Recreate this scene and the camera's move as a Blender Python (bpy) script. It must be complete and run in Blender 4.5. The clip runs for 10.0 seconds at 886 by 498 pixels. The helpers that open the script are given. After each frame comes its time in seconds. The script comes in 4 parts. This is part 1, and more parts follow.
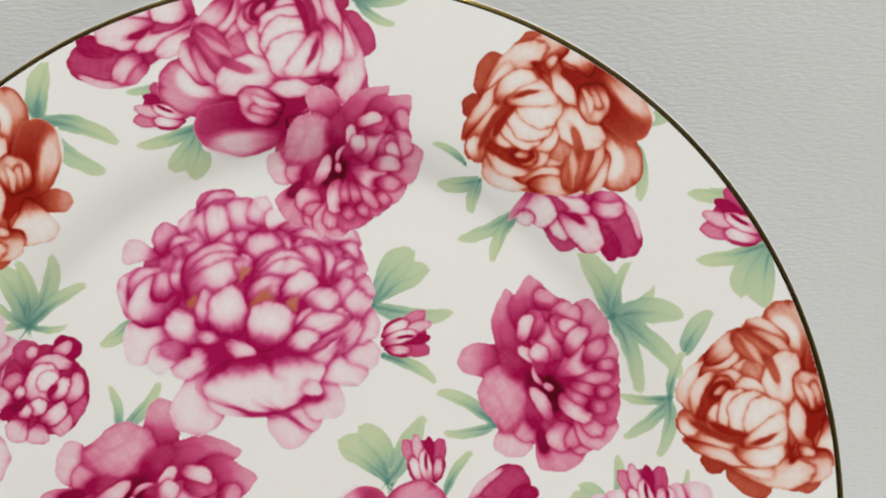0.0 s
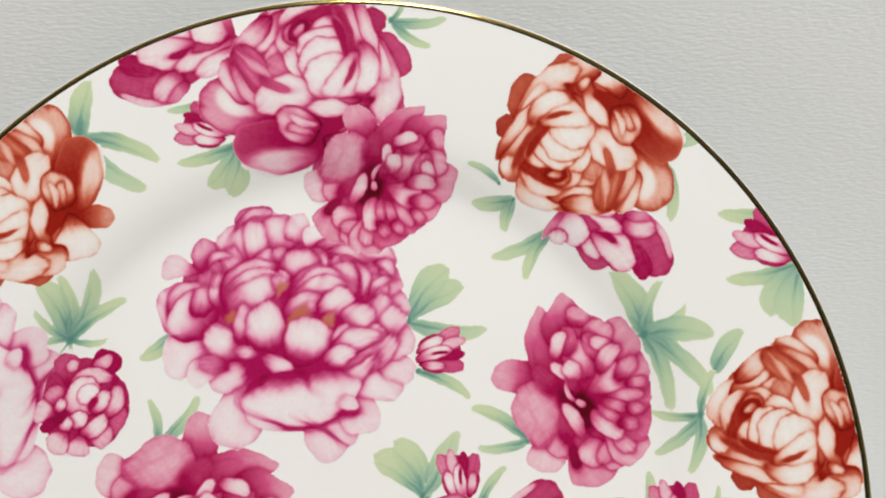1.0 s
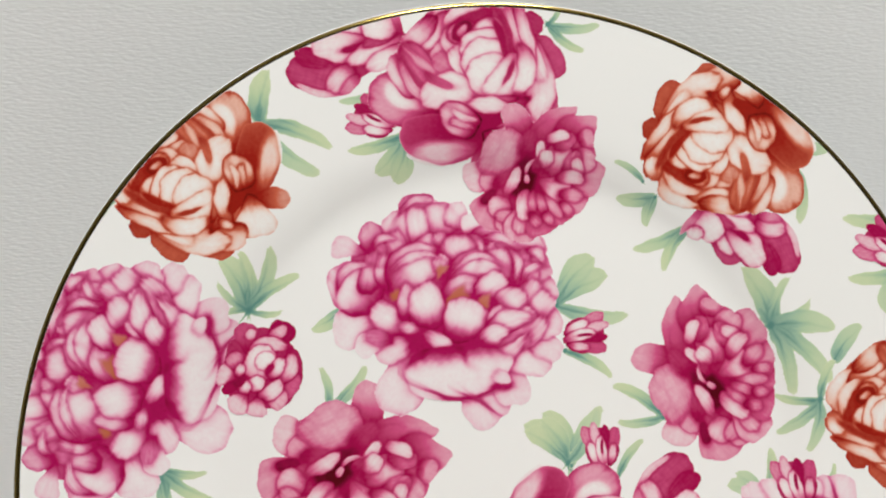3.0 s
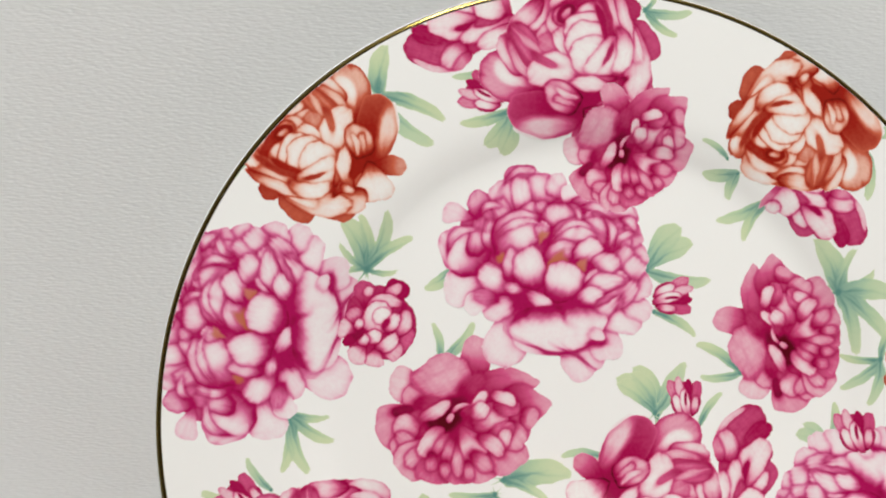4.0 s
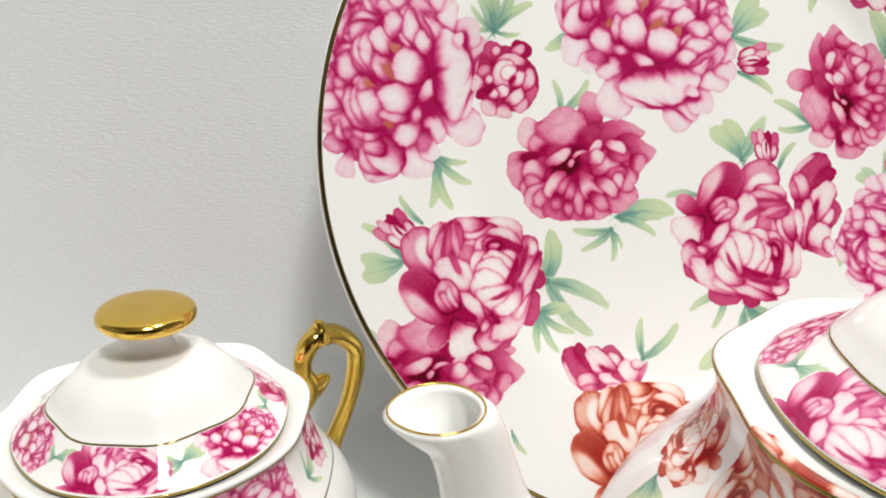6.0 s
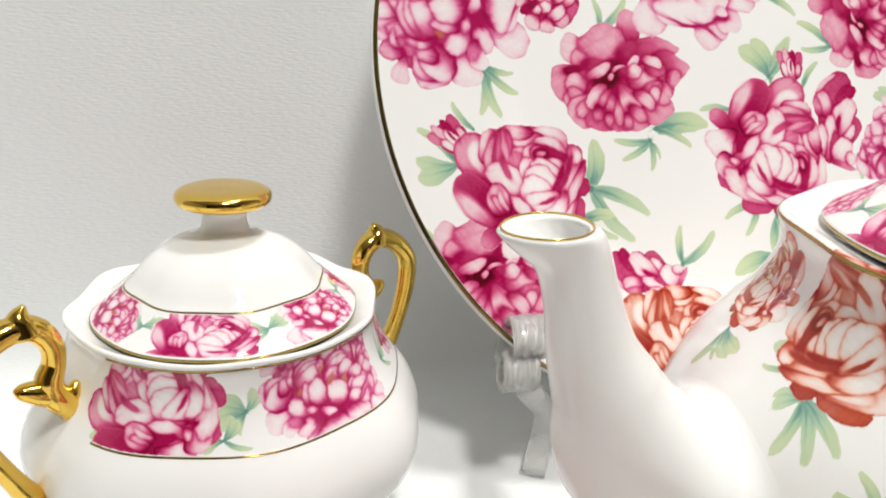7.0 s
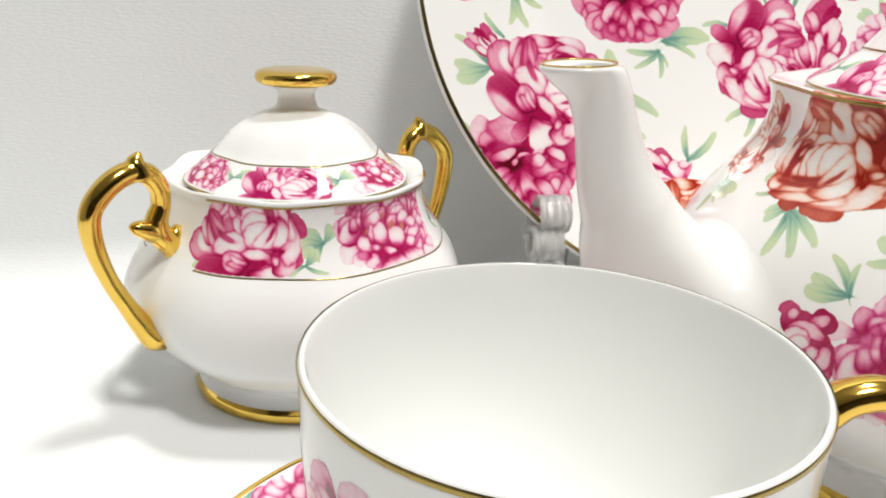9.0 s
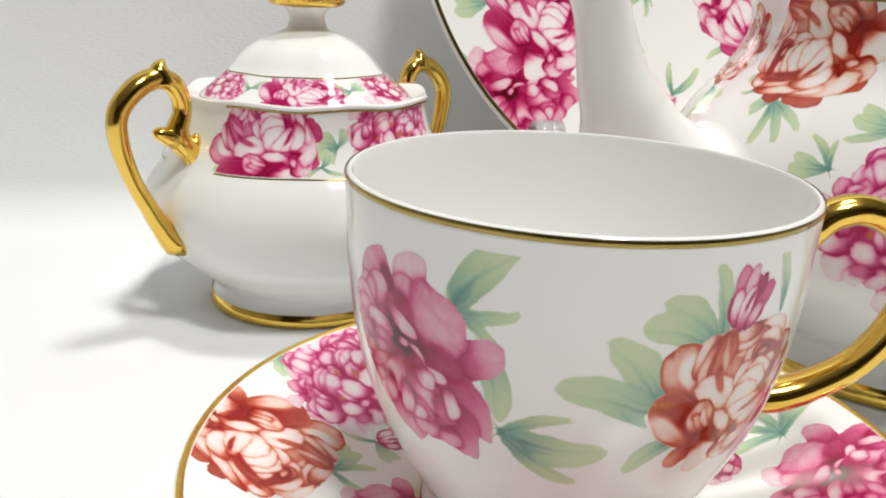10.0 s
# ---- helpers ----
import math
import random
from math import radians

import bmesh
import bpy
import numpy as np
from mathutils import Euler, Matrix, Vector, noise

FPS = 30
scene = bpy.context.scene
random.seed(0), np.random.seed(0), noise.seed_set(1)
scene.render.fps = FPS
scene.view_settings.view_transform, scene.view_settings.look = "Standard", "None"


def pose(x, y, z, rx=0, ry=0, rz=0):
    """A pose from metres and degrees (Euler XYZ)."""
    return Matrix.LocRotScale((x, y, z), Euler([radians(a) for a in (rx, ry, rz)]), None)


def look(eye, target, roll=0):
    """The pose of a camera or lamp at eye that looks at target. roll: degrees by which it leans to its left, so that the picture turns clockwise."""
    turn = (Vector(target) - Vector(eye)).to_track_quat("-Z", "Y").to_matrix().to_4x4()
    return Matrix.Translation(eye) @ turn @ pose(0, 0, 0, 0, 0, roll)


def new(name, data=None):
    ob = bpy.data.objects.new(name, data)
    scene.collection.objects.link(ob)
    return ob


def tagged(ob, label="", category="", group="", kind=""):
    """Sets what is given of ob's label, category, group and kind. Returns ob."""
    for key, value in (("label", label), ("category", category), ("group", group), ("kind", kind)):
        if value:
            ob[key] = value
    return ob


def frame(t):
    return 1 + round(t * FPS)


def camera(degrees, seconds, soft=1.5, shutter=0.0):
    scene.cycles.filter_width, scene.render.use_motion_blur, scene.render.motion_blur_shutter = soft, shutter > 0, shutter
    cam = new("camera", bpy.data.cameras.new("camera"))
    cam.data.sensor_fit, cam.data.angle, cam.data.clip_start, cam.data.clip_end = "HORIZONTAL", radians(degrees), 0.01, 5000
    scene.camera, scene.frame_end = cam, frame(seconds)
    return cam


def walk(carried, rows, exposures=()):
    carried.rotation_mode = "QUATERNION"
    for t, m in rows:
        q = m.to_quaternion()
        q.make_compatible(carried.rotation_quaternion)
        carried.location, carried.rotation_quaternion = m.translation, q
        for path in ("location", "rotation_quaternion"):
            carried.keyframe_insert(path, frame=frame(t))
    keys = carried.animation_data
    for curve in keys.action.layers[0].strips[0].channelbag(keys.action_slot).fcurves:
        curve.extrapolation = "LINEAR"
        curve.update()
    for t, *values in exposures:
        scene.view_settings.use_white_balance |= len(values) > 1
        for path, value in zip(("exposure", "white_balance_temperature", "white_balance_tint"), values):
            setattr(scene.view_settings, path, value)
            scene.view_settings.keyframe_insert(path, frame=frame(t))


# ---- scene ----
import functools

cam = camera(57.93, 10.0, soft=2.0)
# seconds, place in metres, Euler angles in degrees
ROWS = [
    (0.0, 0.0323, -0.1813, 0.2452, 76.32, 2.83, -2.17),
    (0.5, 0.0326, -0.1798, 0.2456, 76.58, 2.51, -2.32),
    (1.0, 0.0230, -0.1842, 0.2486, 77.02, 2.44, -2.08),
    (1.5, 0.0106, -0.1899, 0.2495, 77.24, 2.21, -1.91),
    (2.0, 0.0031, -0.1949, 0.2530, 76.62, 1.70, -1.59),
    (2.5, -0.0075, -0.1960, 0.2552, 75.57, 0.88, -1.76),
    (3.8, -0.0596, -0.2120, 0.2701, 72.30, -1.58, -3.58),
    (4.0, -0.0678, -0.2162, 0.2663, 71.91, -1.80, -4.09),
    (4.5, -0.0836, -0.2254, 0.2471, 70.85, -2.19, -5.73),
    (5.0, -0.1068, -0.2336, 0.2391, 69.28, -2.47, -7.89),
    (5.5, -0.1226, -0.2440, 0.2231, 68.91, -2.45, -9.38),
    (5.7, -0.1307, -0.2498, 0.2176, 68.88, -2.57, -9.74),
    (6.8, -0.1690, -0.2680, 0.1782, 70.92, -2.12, -12.67),
    (7.0, -0.1744, -0.2718, 0.1714, 71.03, -2.46, -13.03),
    (7.5, -0.1810, -0.2843, 0.1624, 70.80, -2.39, -12.74),
    (8.0, -0.1851, -0.2933, 0.1595, 70.68, -2.32, -12.38),
    (8.5, -0.1856, -0.3041, 0.1613, 70.73, -2.23, -12.33),
    (9.0, -0.1970, -0.3186, 0.1426, 71.21, -2.19, -12.92),
    (9.5, -0.2056, -0.3278, 0.1241, 71.39, -2.12, -13.83),
    (10.0, -0.2123, -0.3405, 0.1158, 71.76, -2.24, -14.87),
]
EXPOSURES = [(0.0, -0.33), (0.5, -0.20), (1.0, -0.14), (2.5, -0.18), (4.5, -0.11), (6.0, -0.05), (8.0, 0.03), (9.0, 0.04), (9.5, -0.08), (10.0, -0.12)]
walk(cam, [(t, pose(x, y, z, rx, ry, rz)) for t, x, y, z, rx, ry, rz in ROWS], EXPOSURES)

# ---- light ----
world = bpy.data.worlds.new("world")
scene.world = world
world.use_nodes = True
world.node_tree.nodes["Background"].inputs[0].default_value = (0.9, 0.95, 1.0, 1)
world.node_tree.nodes["Background"].inputs[1].default_value = 0.05


def ceiling_lamp(x, y, z, watts, size, aim, tint=(1.0, 0.982, 0.948)):
    """A square lamp that looks at a point of the table."""
    data = bpy.data.lights.new("ceiling_lamp", "AREA")
    data.energy, data.size, data.color = watts, size, tint
    ob = new("ceiling_lamp", data)
    ob.matrix_world = look((x, y, z), aim)
    return ob


ceiling_lamp(0.20, -0.10, 1.68, 13.5, 0.22, (-0.1, -0.05, 0.0))
ceiling_lamp(-0.02, -0.90, 1.68, 18.0, 0.24, (-0.1, -0.05, 0.1))


# ---- materials ----
def shader(name, base=(0.8, 0.8, 0.8), rough=0.5, metal=0.0):
    m = bpy.data.materials.new(name)
    m.use_nodes = True
    b = m.node_tree.nodes["Principled BSDF"]
    b.inputs["Base Color"].default_value = (*base, 1)
    b.inputs["Roughness"].default_value = rough
    b.inputs["Metallic"].default_value = metal
    return m, m.node_tree, b


def calc(tree, op, a, b=None, c=None, clamp=False):
    n = tree.nodes.new("ShaderNodeMath")
    n.operation, n.use_clamp = op, clamp
    for i, v in enumerate((a, b, c)):
        if v is None:
            continue
        if isinstance(v, (int, float)):
            n.inputs[i].default_value = v
        else:
            tree.links.new(v, n.inputs[i])
    return n.outputs[0]


def smooth(tree, value, low, high):
    n = tree.nodes.new("ShaderNodeMapRange")
    n.interpolation_type = "SMOOTHSTEP"
    tree.links.new(value, n.inputs[0])
    n.inputs[1].default_value, n.inputs[2].default_value = low, high
    return n.outputs[0]


def blend(tree, factor, a, b):
    n = tree.nodes.new("ShaderNodeMix")
    n.data_type = "RGBA"
    for socket, v in ((n.inputs[0], factor), (n.inputs[6], a), (n.inputs[7], b)):
        if isinstance(v, (int, float)):
            socket.default_value = v
        elif isinstance(v, tuple):
            socket.default_value = (*v, 1)
        else:
            tree.links.new(v, socket)
    return n.outputs[2]


def noise_tex(tree, scale, detail=2.0, vector=None, kind="Object"):
    n = tree.nodes.new("ShaderNodeTexNoise")
    n.inputs["Scale"].default_value, n.inputs["Detail"].default_value = scale, detail
    if vector is None:
        vector = tree.nodes.new("ShaderNodeTexCoord").outputs[kind]
    tree.links.new(vector, n.inputs["Vector"])
    return n.outputs[0]


def bump(tree, bsdf, height, strength, distance):
    n = tree.nodes.new("ShaderNodeBump")
    n.inputs["Strength"].default_value, n.inputs["Distance"].default_value = strength, distance
    tree.links.new(height, n.inputs["Height"])
    tree.links.new(n.outputs[0], bsdf.inputs["Normal"])


GLAZE = 0.07


def porcelain_material():
    m, t, b = shader("porcelain", rough=GLAZE)
    cloud = noise_tex(t, 9.0, 3.0)
    t.links.new(blend(t, smooth(t, cloud, 0.3, 0.75), (0.925, 0.93, 0.912), (0.91, 0.915, 0.898)), b.inputs["Base Color"])
    t.links.new(calc(t, "MULTIPLY_ADD", noise_tex(t, 60.0), 0.05, GLAZE - 0.02), b.inputs["Roughness"])
    bump(t, b, noise_tex(t, 45.0, 1.0), 0.02, 0.001)
    b.inputs["Subsurface Weight"].default_value = 0.0
    return m


def gold_material():
    m, t, b = shader("gold_lustre", (0.83, 0.55, 0.13), 0.12, 1.0)
    cloud = noise_tex(t, 140.0, 3.0)
    t.links.new(blend(t, cloud, (0.88, 0.61, 0.13), (0.76, 0.48, 0.09)), b.inputs["Base Color"])
    t.links.new(calc(t, "MULTIPLY_ADD", noise_tex(t, 90.0, 3.0), 0.12, 0.06), b.inputs["Roughness"])
    bump(t, b, noise_tex(t, 160.0, 2.0), 0.10, 0.0006)
    return m


# gold for thin lines; dark reflections are put into its base colour
def darkened_gold_material():
    m, t, b = shader("gold_line", (0.42, 0.31, 0.12), 0.13, 0.95)
    cloud = noise_tex(t, 120.0, 2.0)
    t.links.new(blend(t, cloud, (0.44, 0.33, 0.10), (0.27, 0.20, 0.06)), b.inputs["Base Color"])
    return m


def print_material(name, tones, warm_tone, warm_share):
    """Transfer ink under glaze: its density runs through the tones; where it thins out the porcelain shows."""
    m, t, b = shader(name, rough=GLAZE + 0.01)
    ink = t.nodes.new("ShaderNodeAttribute")
    ink.attribute_name = "ink"
    parts = t.nodes.new("ShaderNodeSeparateColor")
    t.links.new(ink.outputs["Color"], parts.inputs[0])
    speckle = calc(t, "MULTIPLY_ADD", calc(t, "SUBTRACT", noise_tex(t, 900.0, 2.0), 0.5), 0.10, parts.outputs[0])
    ramp = t.nodes.new("ShaderNodeValToRGB")
    while len(ramp.color_ramp.elements) < len(tones):
        ramp.color_ramp.elements.new(0.5)
    for element, (at, tone) in zip(ramp.color_ramp.elements, tones):
        element.position, element.color = at / 1.35, (*tone, 1)
    t.links.new(calc(t, "DIVIDE", speckle, 1.35), ramp.inputs[0])
    colour = blend(t, calc(t, "MULTIPLY", parts.outputs[1], warm_share), ramp.outputs[0], warm_tone)
    t.links.new(blend(t, ink.outputs["Alpha"], (0.918, 0.923, 0.905), colour), b.inputs["Base Color"])
    return m


def cloth_material():
    m, t, b = shader("white_cloth", rough=0.85)
    big = noise_tex(t, 4.0, 3.0)
    t.links.new(blend(t, smooth(t, big, 0.3, 0.7), (0.87, 0.885, 0.885), (0.845, 0.86, 0.861)), b.inputs["Base Color"])
    uv = t.nodes.new("ShaderNodeTexCoord").outputs["UV"]
    threads = t.nodes.new("ShaderNodeMapping")
    threads.inputs["Scale"].default_value = (330.0, 1200.0, 1.0)
    t.links.new(uv, threads.inputs["Vector"])
    weave = noise_tex(t, 1.0, 1.0, threads.outputs[0])
    bump(t, b, calc(t, "MULTIPLY_ADD", noise_tex(t, 30.0, 3.0), 0.6, weave), 0.40, 0.00040)
    return m


def plain_material(name, a, b_, rough, scale):
    m, t, b = shader(name, rough=rough)
    t.links.new(blend(t, noise_tex(t, scale, 4.0), a, b_), b.inputs["Base Color"])
    return m


def clear_material():
    m, t, b = shader("clear_plastic", (0.985, 0.99, 0.975), 0.09)
    b.inputs["Transmission Weight"].default_value = 0.74
    b.inputs["IOR"].default_value = 1.40
    bump(t, b, noise_tex(t, 220.0, 2.0), 0.15, 0.0005)
    return m


PORCELAIN = porcelain_material()
GOLD = gold_material()
GOLD_LINE = darkened_gold_material()
OCHRE = (0.52, 0.17, 0.03)
PINK = print_material("pink_print", ((0.0, (0.90, 0.84, 0.85)), (0.3, (0.84, 0.45, 0.58)), (0.6, (0.70, 0.145, 0.325)), (0.95, (0.42, 0.008, 0.10)), (1.3, (0.28, 0.005, 0.05))), OCHRE, 0.85)
MAGENTA = print_material("magenta_print", ((0.0, (0.905, 0.875, 0.865)), (0.3, (0.81, 0.38, 0.50)), (0.6, (0.665, 0.10, 0.25)), (0.95, (0.38, 0.006, 0.075)), (1.3, (0.10, 0.004, 0.010))), OCHRE, 0.85)
RUST = print_material("rust_print", ((0.0, (0.905, 0.88, 0.85)), (0.3, (0.84, 0.50, 0.40)), (0.6, (0.61, 0.135, 0.075)), (0.95, (0.33, 0.016, 0.009)), (1.3, (0.15, 0.008, 0.005))), OCHRE, 0.85)
LEAF = print_material("leaf_print", ((0.0, (0.66, 0.74, 0.47)), (0.3, (0.48, 0.63, 0.40)), (0.6, (0.32, 0.50, 0.37)), (0.95, (0.12, 0.29, 0.25)), (1.3, (0.05, 0.17, 0.16))), (0.45, 0.63, 0.48), 0.35)
CLOTH = cloth_material()
CLEAR = clear_material()
# pale coat of the unseen ceiling and walls, kept bright for bounced light
WALL = plain_material("bounce_paint", (0.78, 0.76, 0.71), (0.74, 0.72, 0.67), 0.7, 3.0)
# for unseen added surfaces that the gold and glaze mirror as dark
DARK = plain_material("dark_room_surround", (0.10, 0.075, 0.055), (0.06, 0.045, 0.035), 0.5, 6.0)
WOOD = plain_material("table_wood", (0.22, 0.13, 0.07), (0.14, 0.08, 0.045), 0.45, 14.0)


# ---- mesh helpers ----
def link_mesh(name, verts, faces, material, parent=None, label="", smoothed=True):
    me = bpy.data.meshes.new(name)
    me.from_pydata([tuple(v) for v in verts], [], faces)
    for m in material if isinstance(material, (list, tuple)) else [material]:
        me.materials.append(m)
    if smoothed:
        me.polygons.foreach_set("use_smooth", [True] * len(me.polygons))
    ob = new(name, me)
    if parent:
        ob.parent = parent
    if label:
        tagged(ob, label)
    return ob


def thing(name, m, label, category, group=""):
    ob = new(name)
    ob.matrix_world = m
    ob.empty_display_size = 0.02
    return tagged(ob, label, category, group)


def curve_through(points, steps=8):
    """A smooth line through points (Catmull-Rom, centripetal enough for small steps)."""
    p = np.array(points, float)
    p = np.vstack([2 * p[0] - p[1], p, 2 * p[-1] - p[-2]])
    out = []
    for i in range(1, len(p) - 2):
        for s in np.arange(steps) / steps:
            a, b, c, d = p[i - 1 : i + 3]
            out.append(0.5 * (2 * b + (c - a) * s + (2 * a - 5 * b + 4 * c - d) * s**2 + (3 * b - a - 3 * c + d) * s**3))
    out.append(p[-2])
    return np.array(out)


class Turned:
    """A surface of revolution about local z, with soft lobes; it is addressed by angle and length along its profile."""

    def __init__(self, profile, lobes=0, depth=((0, 0), (1, 0)), wave=((0, 0), (1, 0)), phase=0.0):
        self.line = np.array(profile, float)
        self.run = np.r_[0, np.cumsum(np.linalg.norm(np.diff(self.line, axis=0), axis=1))]
        self.lobes, self.depth, self.wave, self.phase = lobes, np.array(depth, float), np.array(wave, float), math.radians(phase)

    def point(self, angle, run):
        angle, run = np.asarray(angle, float), np.asarray(run, float)
        r, h = np.interp(run, self.run, self.line[:, 0]), np.interp(run, self.run, self.line[:, 1])
        if self.lobes:
            c = np.cos(self.lobes * (angle - self.phase))
            r = r * (1 + np.interp(h, self.depth[:, 0], self.depth[:, 1]) * c)
            h = h + np.interp(h, self.wave[:, 0], self.wave[:, 1]) * c
        return np.stack([r * np.cos(angle), r * np.sin(angle), h + 0 * angle], -1)

    def run_at(self, h):
        order = np.argsort(self.line[:, 1], kind="stable")
        return float(np.interp(h, self.line[order, 1], self.run[order]))

    def normal(self, angle, run):
        e = 1e-4
        run = np.clip(run, 2 * e, self.run[-1] - 2 * e)
        a = self.point(angle + 0.01, run) - self.point(angle - 0.01, run)
        b = self.point(angle, run + e) - self.point(angle, run - e)
        n = np.cross(a, b)
        return n / (np.linalg.norm(n, axis=-1, keepdims=True) + 1e-12)

    def mesh(self, name, material, parent, label="", around=144, start=0, end=None):
        rows = self.run[start:end]
        verts = self.point(np.tile(np.arange(around) * 2 * math.pi / around, len(rows)), np.repeat(rows, around))
        faces = [(i * around + k, i * around + (k + 1) % around, (i + 1) * around + (k + 1) % around, (i + 1) * around + k) for i in range(len(rows) - 1) for k in range(around)]
        return link_mesh(name, verts, faces, material, parent, label)


def tube(name, path, radii, material, parent, label="", sides=14, flat=1.0, side=(0, 1, 0)):
    """A closed round bar along a path; flat: its width across `side` over its thickness."""
    p = np.array(path, float)
    way = np.gradient(p, axis=0)
    way /= np.linalg.norm(way, axis=1)[:, None]
    w = np.array(side, float)
    verts, faces = [], []
    for i in range(len(p)):
        n = np.cross(w, way[i])
        n /= np.linalg.norm(n) + 1e-12
        b = np.cross(way[i], n)
        for k in range(sides):
            a = 2 * math.pi * k / sides
            verts.append(p[i] + radii[i] * (math.cos(a) * n + flat * math.sin(a) * b))
    for i in range(len(p) - 1):
        for k in range(sides):
            faces.append((i * sides + k, i * sides + (k + 1) % sides, (i + 1) * sides + (k + 1) % sides, (i + 1) * sides + k))
    faces.append(tuple(range(sides))[::-1])
    faces.append(tuple((len(p) - 1) * sides + k for k in range(sides)))
    return link_mesh(name, verts, faces, material, parent, label)


def ring_line(name, surface, run, thick, material, parent, label="", around=144, sides=8, lift=0.0, arc=None):
    """A thin raised line round a turned surface."""
    verts, faces = [], []
    low, high = arc or (0.0, 360.0)
    for k in range(around):
        a = math.radians(low + (high - low) * k / (around - (1 if arc else 0)))
        c, n = surface.point(a, run), surface.normal(a, run)
        c = c + n * lift
        up = np.cross(n, np.array([-math.sin(a), math.cos(a), 0]))
        for j in range(sides):
            q = 2 * math.pi * j / sides
            verts.append(c + thick * (0.35 * math.cos(q) * n + math.sin(q) * up))
    for k in range(around - (1 if arc else 0)):
        for j in range(sides):
            k2, j2 = (k + 1) % around, (j + 1) % sides
            faces.append((k * sides + j, k * sides + j2, k2 * sides + j2, k2 * sides + j))
    return link_mesh(name, verts, faces, material, parent, label)


# ---- printed flowers ----
def grain(x, y, k=0.0):
    """Smooth values about 0, a few waves of which fit in a length of 1."""
    return (np.sin(5.1 * x + 2.3 * y + k) + np.sin(-3.7 * x + 5.9 * y + 1.7 * k + 1.1) + 0.7 * np.sin(9.3 * x - 7.1 * y + 2.9 * k) + 0.5 * np.sin(14.7 * x + 13.1 * y + 0.6 * k)) / 2.2


def ease(x, low, high):
    k = np.clip((x - low) / (high - low), 0, 1)
    return k * k * (3 - 2 * k)


class Motif:
    """A hand-painted transfer motif: petals laid over one another in ink, each with its density from root to tip, its edge, and the shade that it throws on those below."""

    def __init__(self, cells, middle, unit, spin=0.0, mirror=False, reach=1.3):
        self.n = cells
        g = np.linspace(-reach, reach, cells)
        self.x, self.y = np.meshgrid(g, g)
        c, s = math.cos(math.radians(-spin)), math.sin(math.radians(-spin))
        u, v = c * self.x - s * self.y, s * self.x + c * self.y
        if mirror:
            u = -u
        u, v = u + 0.008 * grain(u * 1.2, v * 1.2, 0.3) + 0.008 * grain(u * 2.9, v * 2.9, 1.3), v + 0.008 * grain(u * 1.2, v * 1.2, 2.1) + 0.008 * grain(u * 2.9, v * 2.9, 4.1)
        self.px, self.py = middle[0] + unit * u, middle[1] - unit * v
        self.ink, self.cover, self.warm = np.zeros_like(u), np.zeros_like(u), np.zeros_like(u)
        self.count, self.k = 0, unit / 400

    def petal(self, x0, y0, x1, y1, w, root=0.6, tip=0.1, line=0.42, bend=0.0, shape="oval", shade=0.62, ruffle=0.036, warm=0.0, reach=0.58, soft=3.0, rim=10.0, folds=0.06):
        self.count += 1
        k, fine = self.count * 1.37, self.k
        soft, rim = soft * fine, rim * fine
        length = math.hypot(x1 - x0, y1 - y0)
        dx, dy = (x1 - x0) / length, (y1 - y0) / length
        mx, my, far = (x0 + x1) / 2, (y0 + y1) / 2, length / 2 + w + 70 * fine + abs(bend) * length
        near = (np.abs(self.px - mx) < far) & (np.abs(self.py - my) < far)
        if not near.any():
            return
        px, py = self.px[near] - x0, self.py[near] - y0
        a = (px * dx + py * dy) / length
        b = px * dy - py * dx - bend * length * 4 * a * (1 - a)
        wide = w * (0.40 + 0.66 * ease(a, 0.0, 0.85)) if shape == "fan" else w * (1.15 - 0.55 * a) if shape == "leaf" else w + 0 * a
        q, r = 2 * a - 1, b / wide
        turn = np.arctan2(r, q)
        power = 1.75 if shape == "leaf" else 2.25
        rho = (np.abs(q) ** power + np.abs(r) ** power) ** (1 / power)
        rho = rho * (1 + ruffle * (np.cos(2 * turn + k) + 0.8 * np.cos(3 * turn + 2.1 * k) + 0.5 * np.cos(5 * turn + 3 * k) + 0.3 * np.cos(9 * turn + 5 * k)))
        depth = (1 - rho) * min(w, length / 2)
        mask = ease(depth, -soft, soft)
        ink, cover = self.ink[near], self.cover[near]
        fall = np.exp(-np.maximum(-depth, 0) / (8.0 * fine)) * 0.85 * shade * (1 - mask)
        ink = ink + fall * cover * np.maximum(0, 0.98 - ink)
        streak = 0.5 * grain(r * 2.6, a * 0.7, k) + 0.5 * grain(px / (60.0 * fine), py / (60.0 * fine), k)
        d = tip + (root - tip) * (1 - ease(a + 0.05 * streak, 0.02, reach))
        edge = 0.85 * np.exp(-np.maximum(depth, 0) / (0.6 * rim)) + 0.75 * np.exp(-np.maximum(depth, 0) / (1.9 * rim))
        d = d + line * (0.6 + 0.4 * cover if line > 0 else 1.0) * edge * (0.9 + 0.2 * streak) + 0.04 * streak
        d = d + folds * np.maximum(0, np.sin(5.3 * r + 1.6 * grain(a * 0.9, r * 0.5, k) + k)) ** 4 * (1 - ease(a, 0.15, 0.95)) * ease(a, 0.0, 0.1)
        self.ink[near] = ink * (1 - mask) + np.maximum(d, 0) * mask
        self.warm[near] = self.warm[near] * (1 - mask) + warm * mask
        self.cover[near] = 1 - (1 - cover) * (1 - mask)


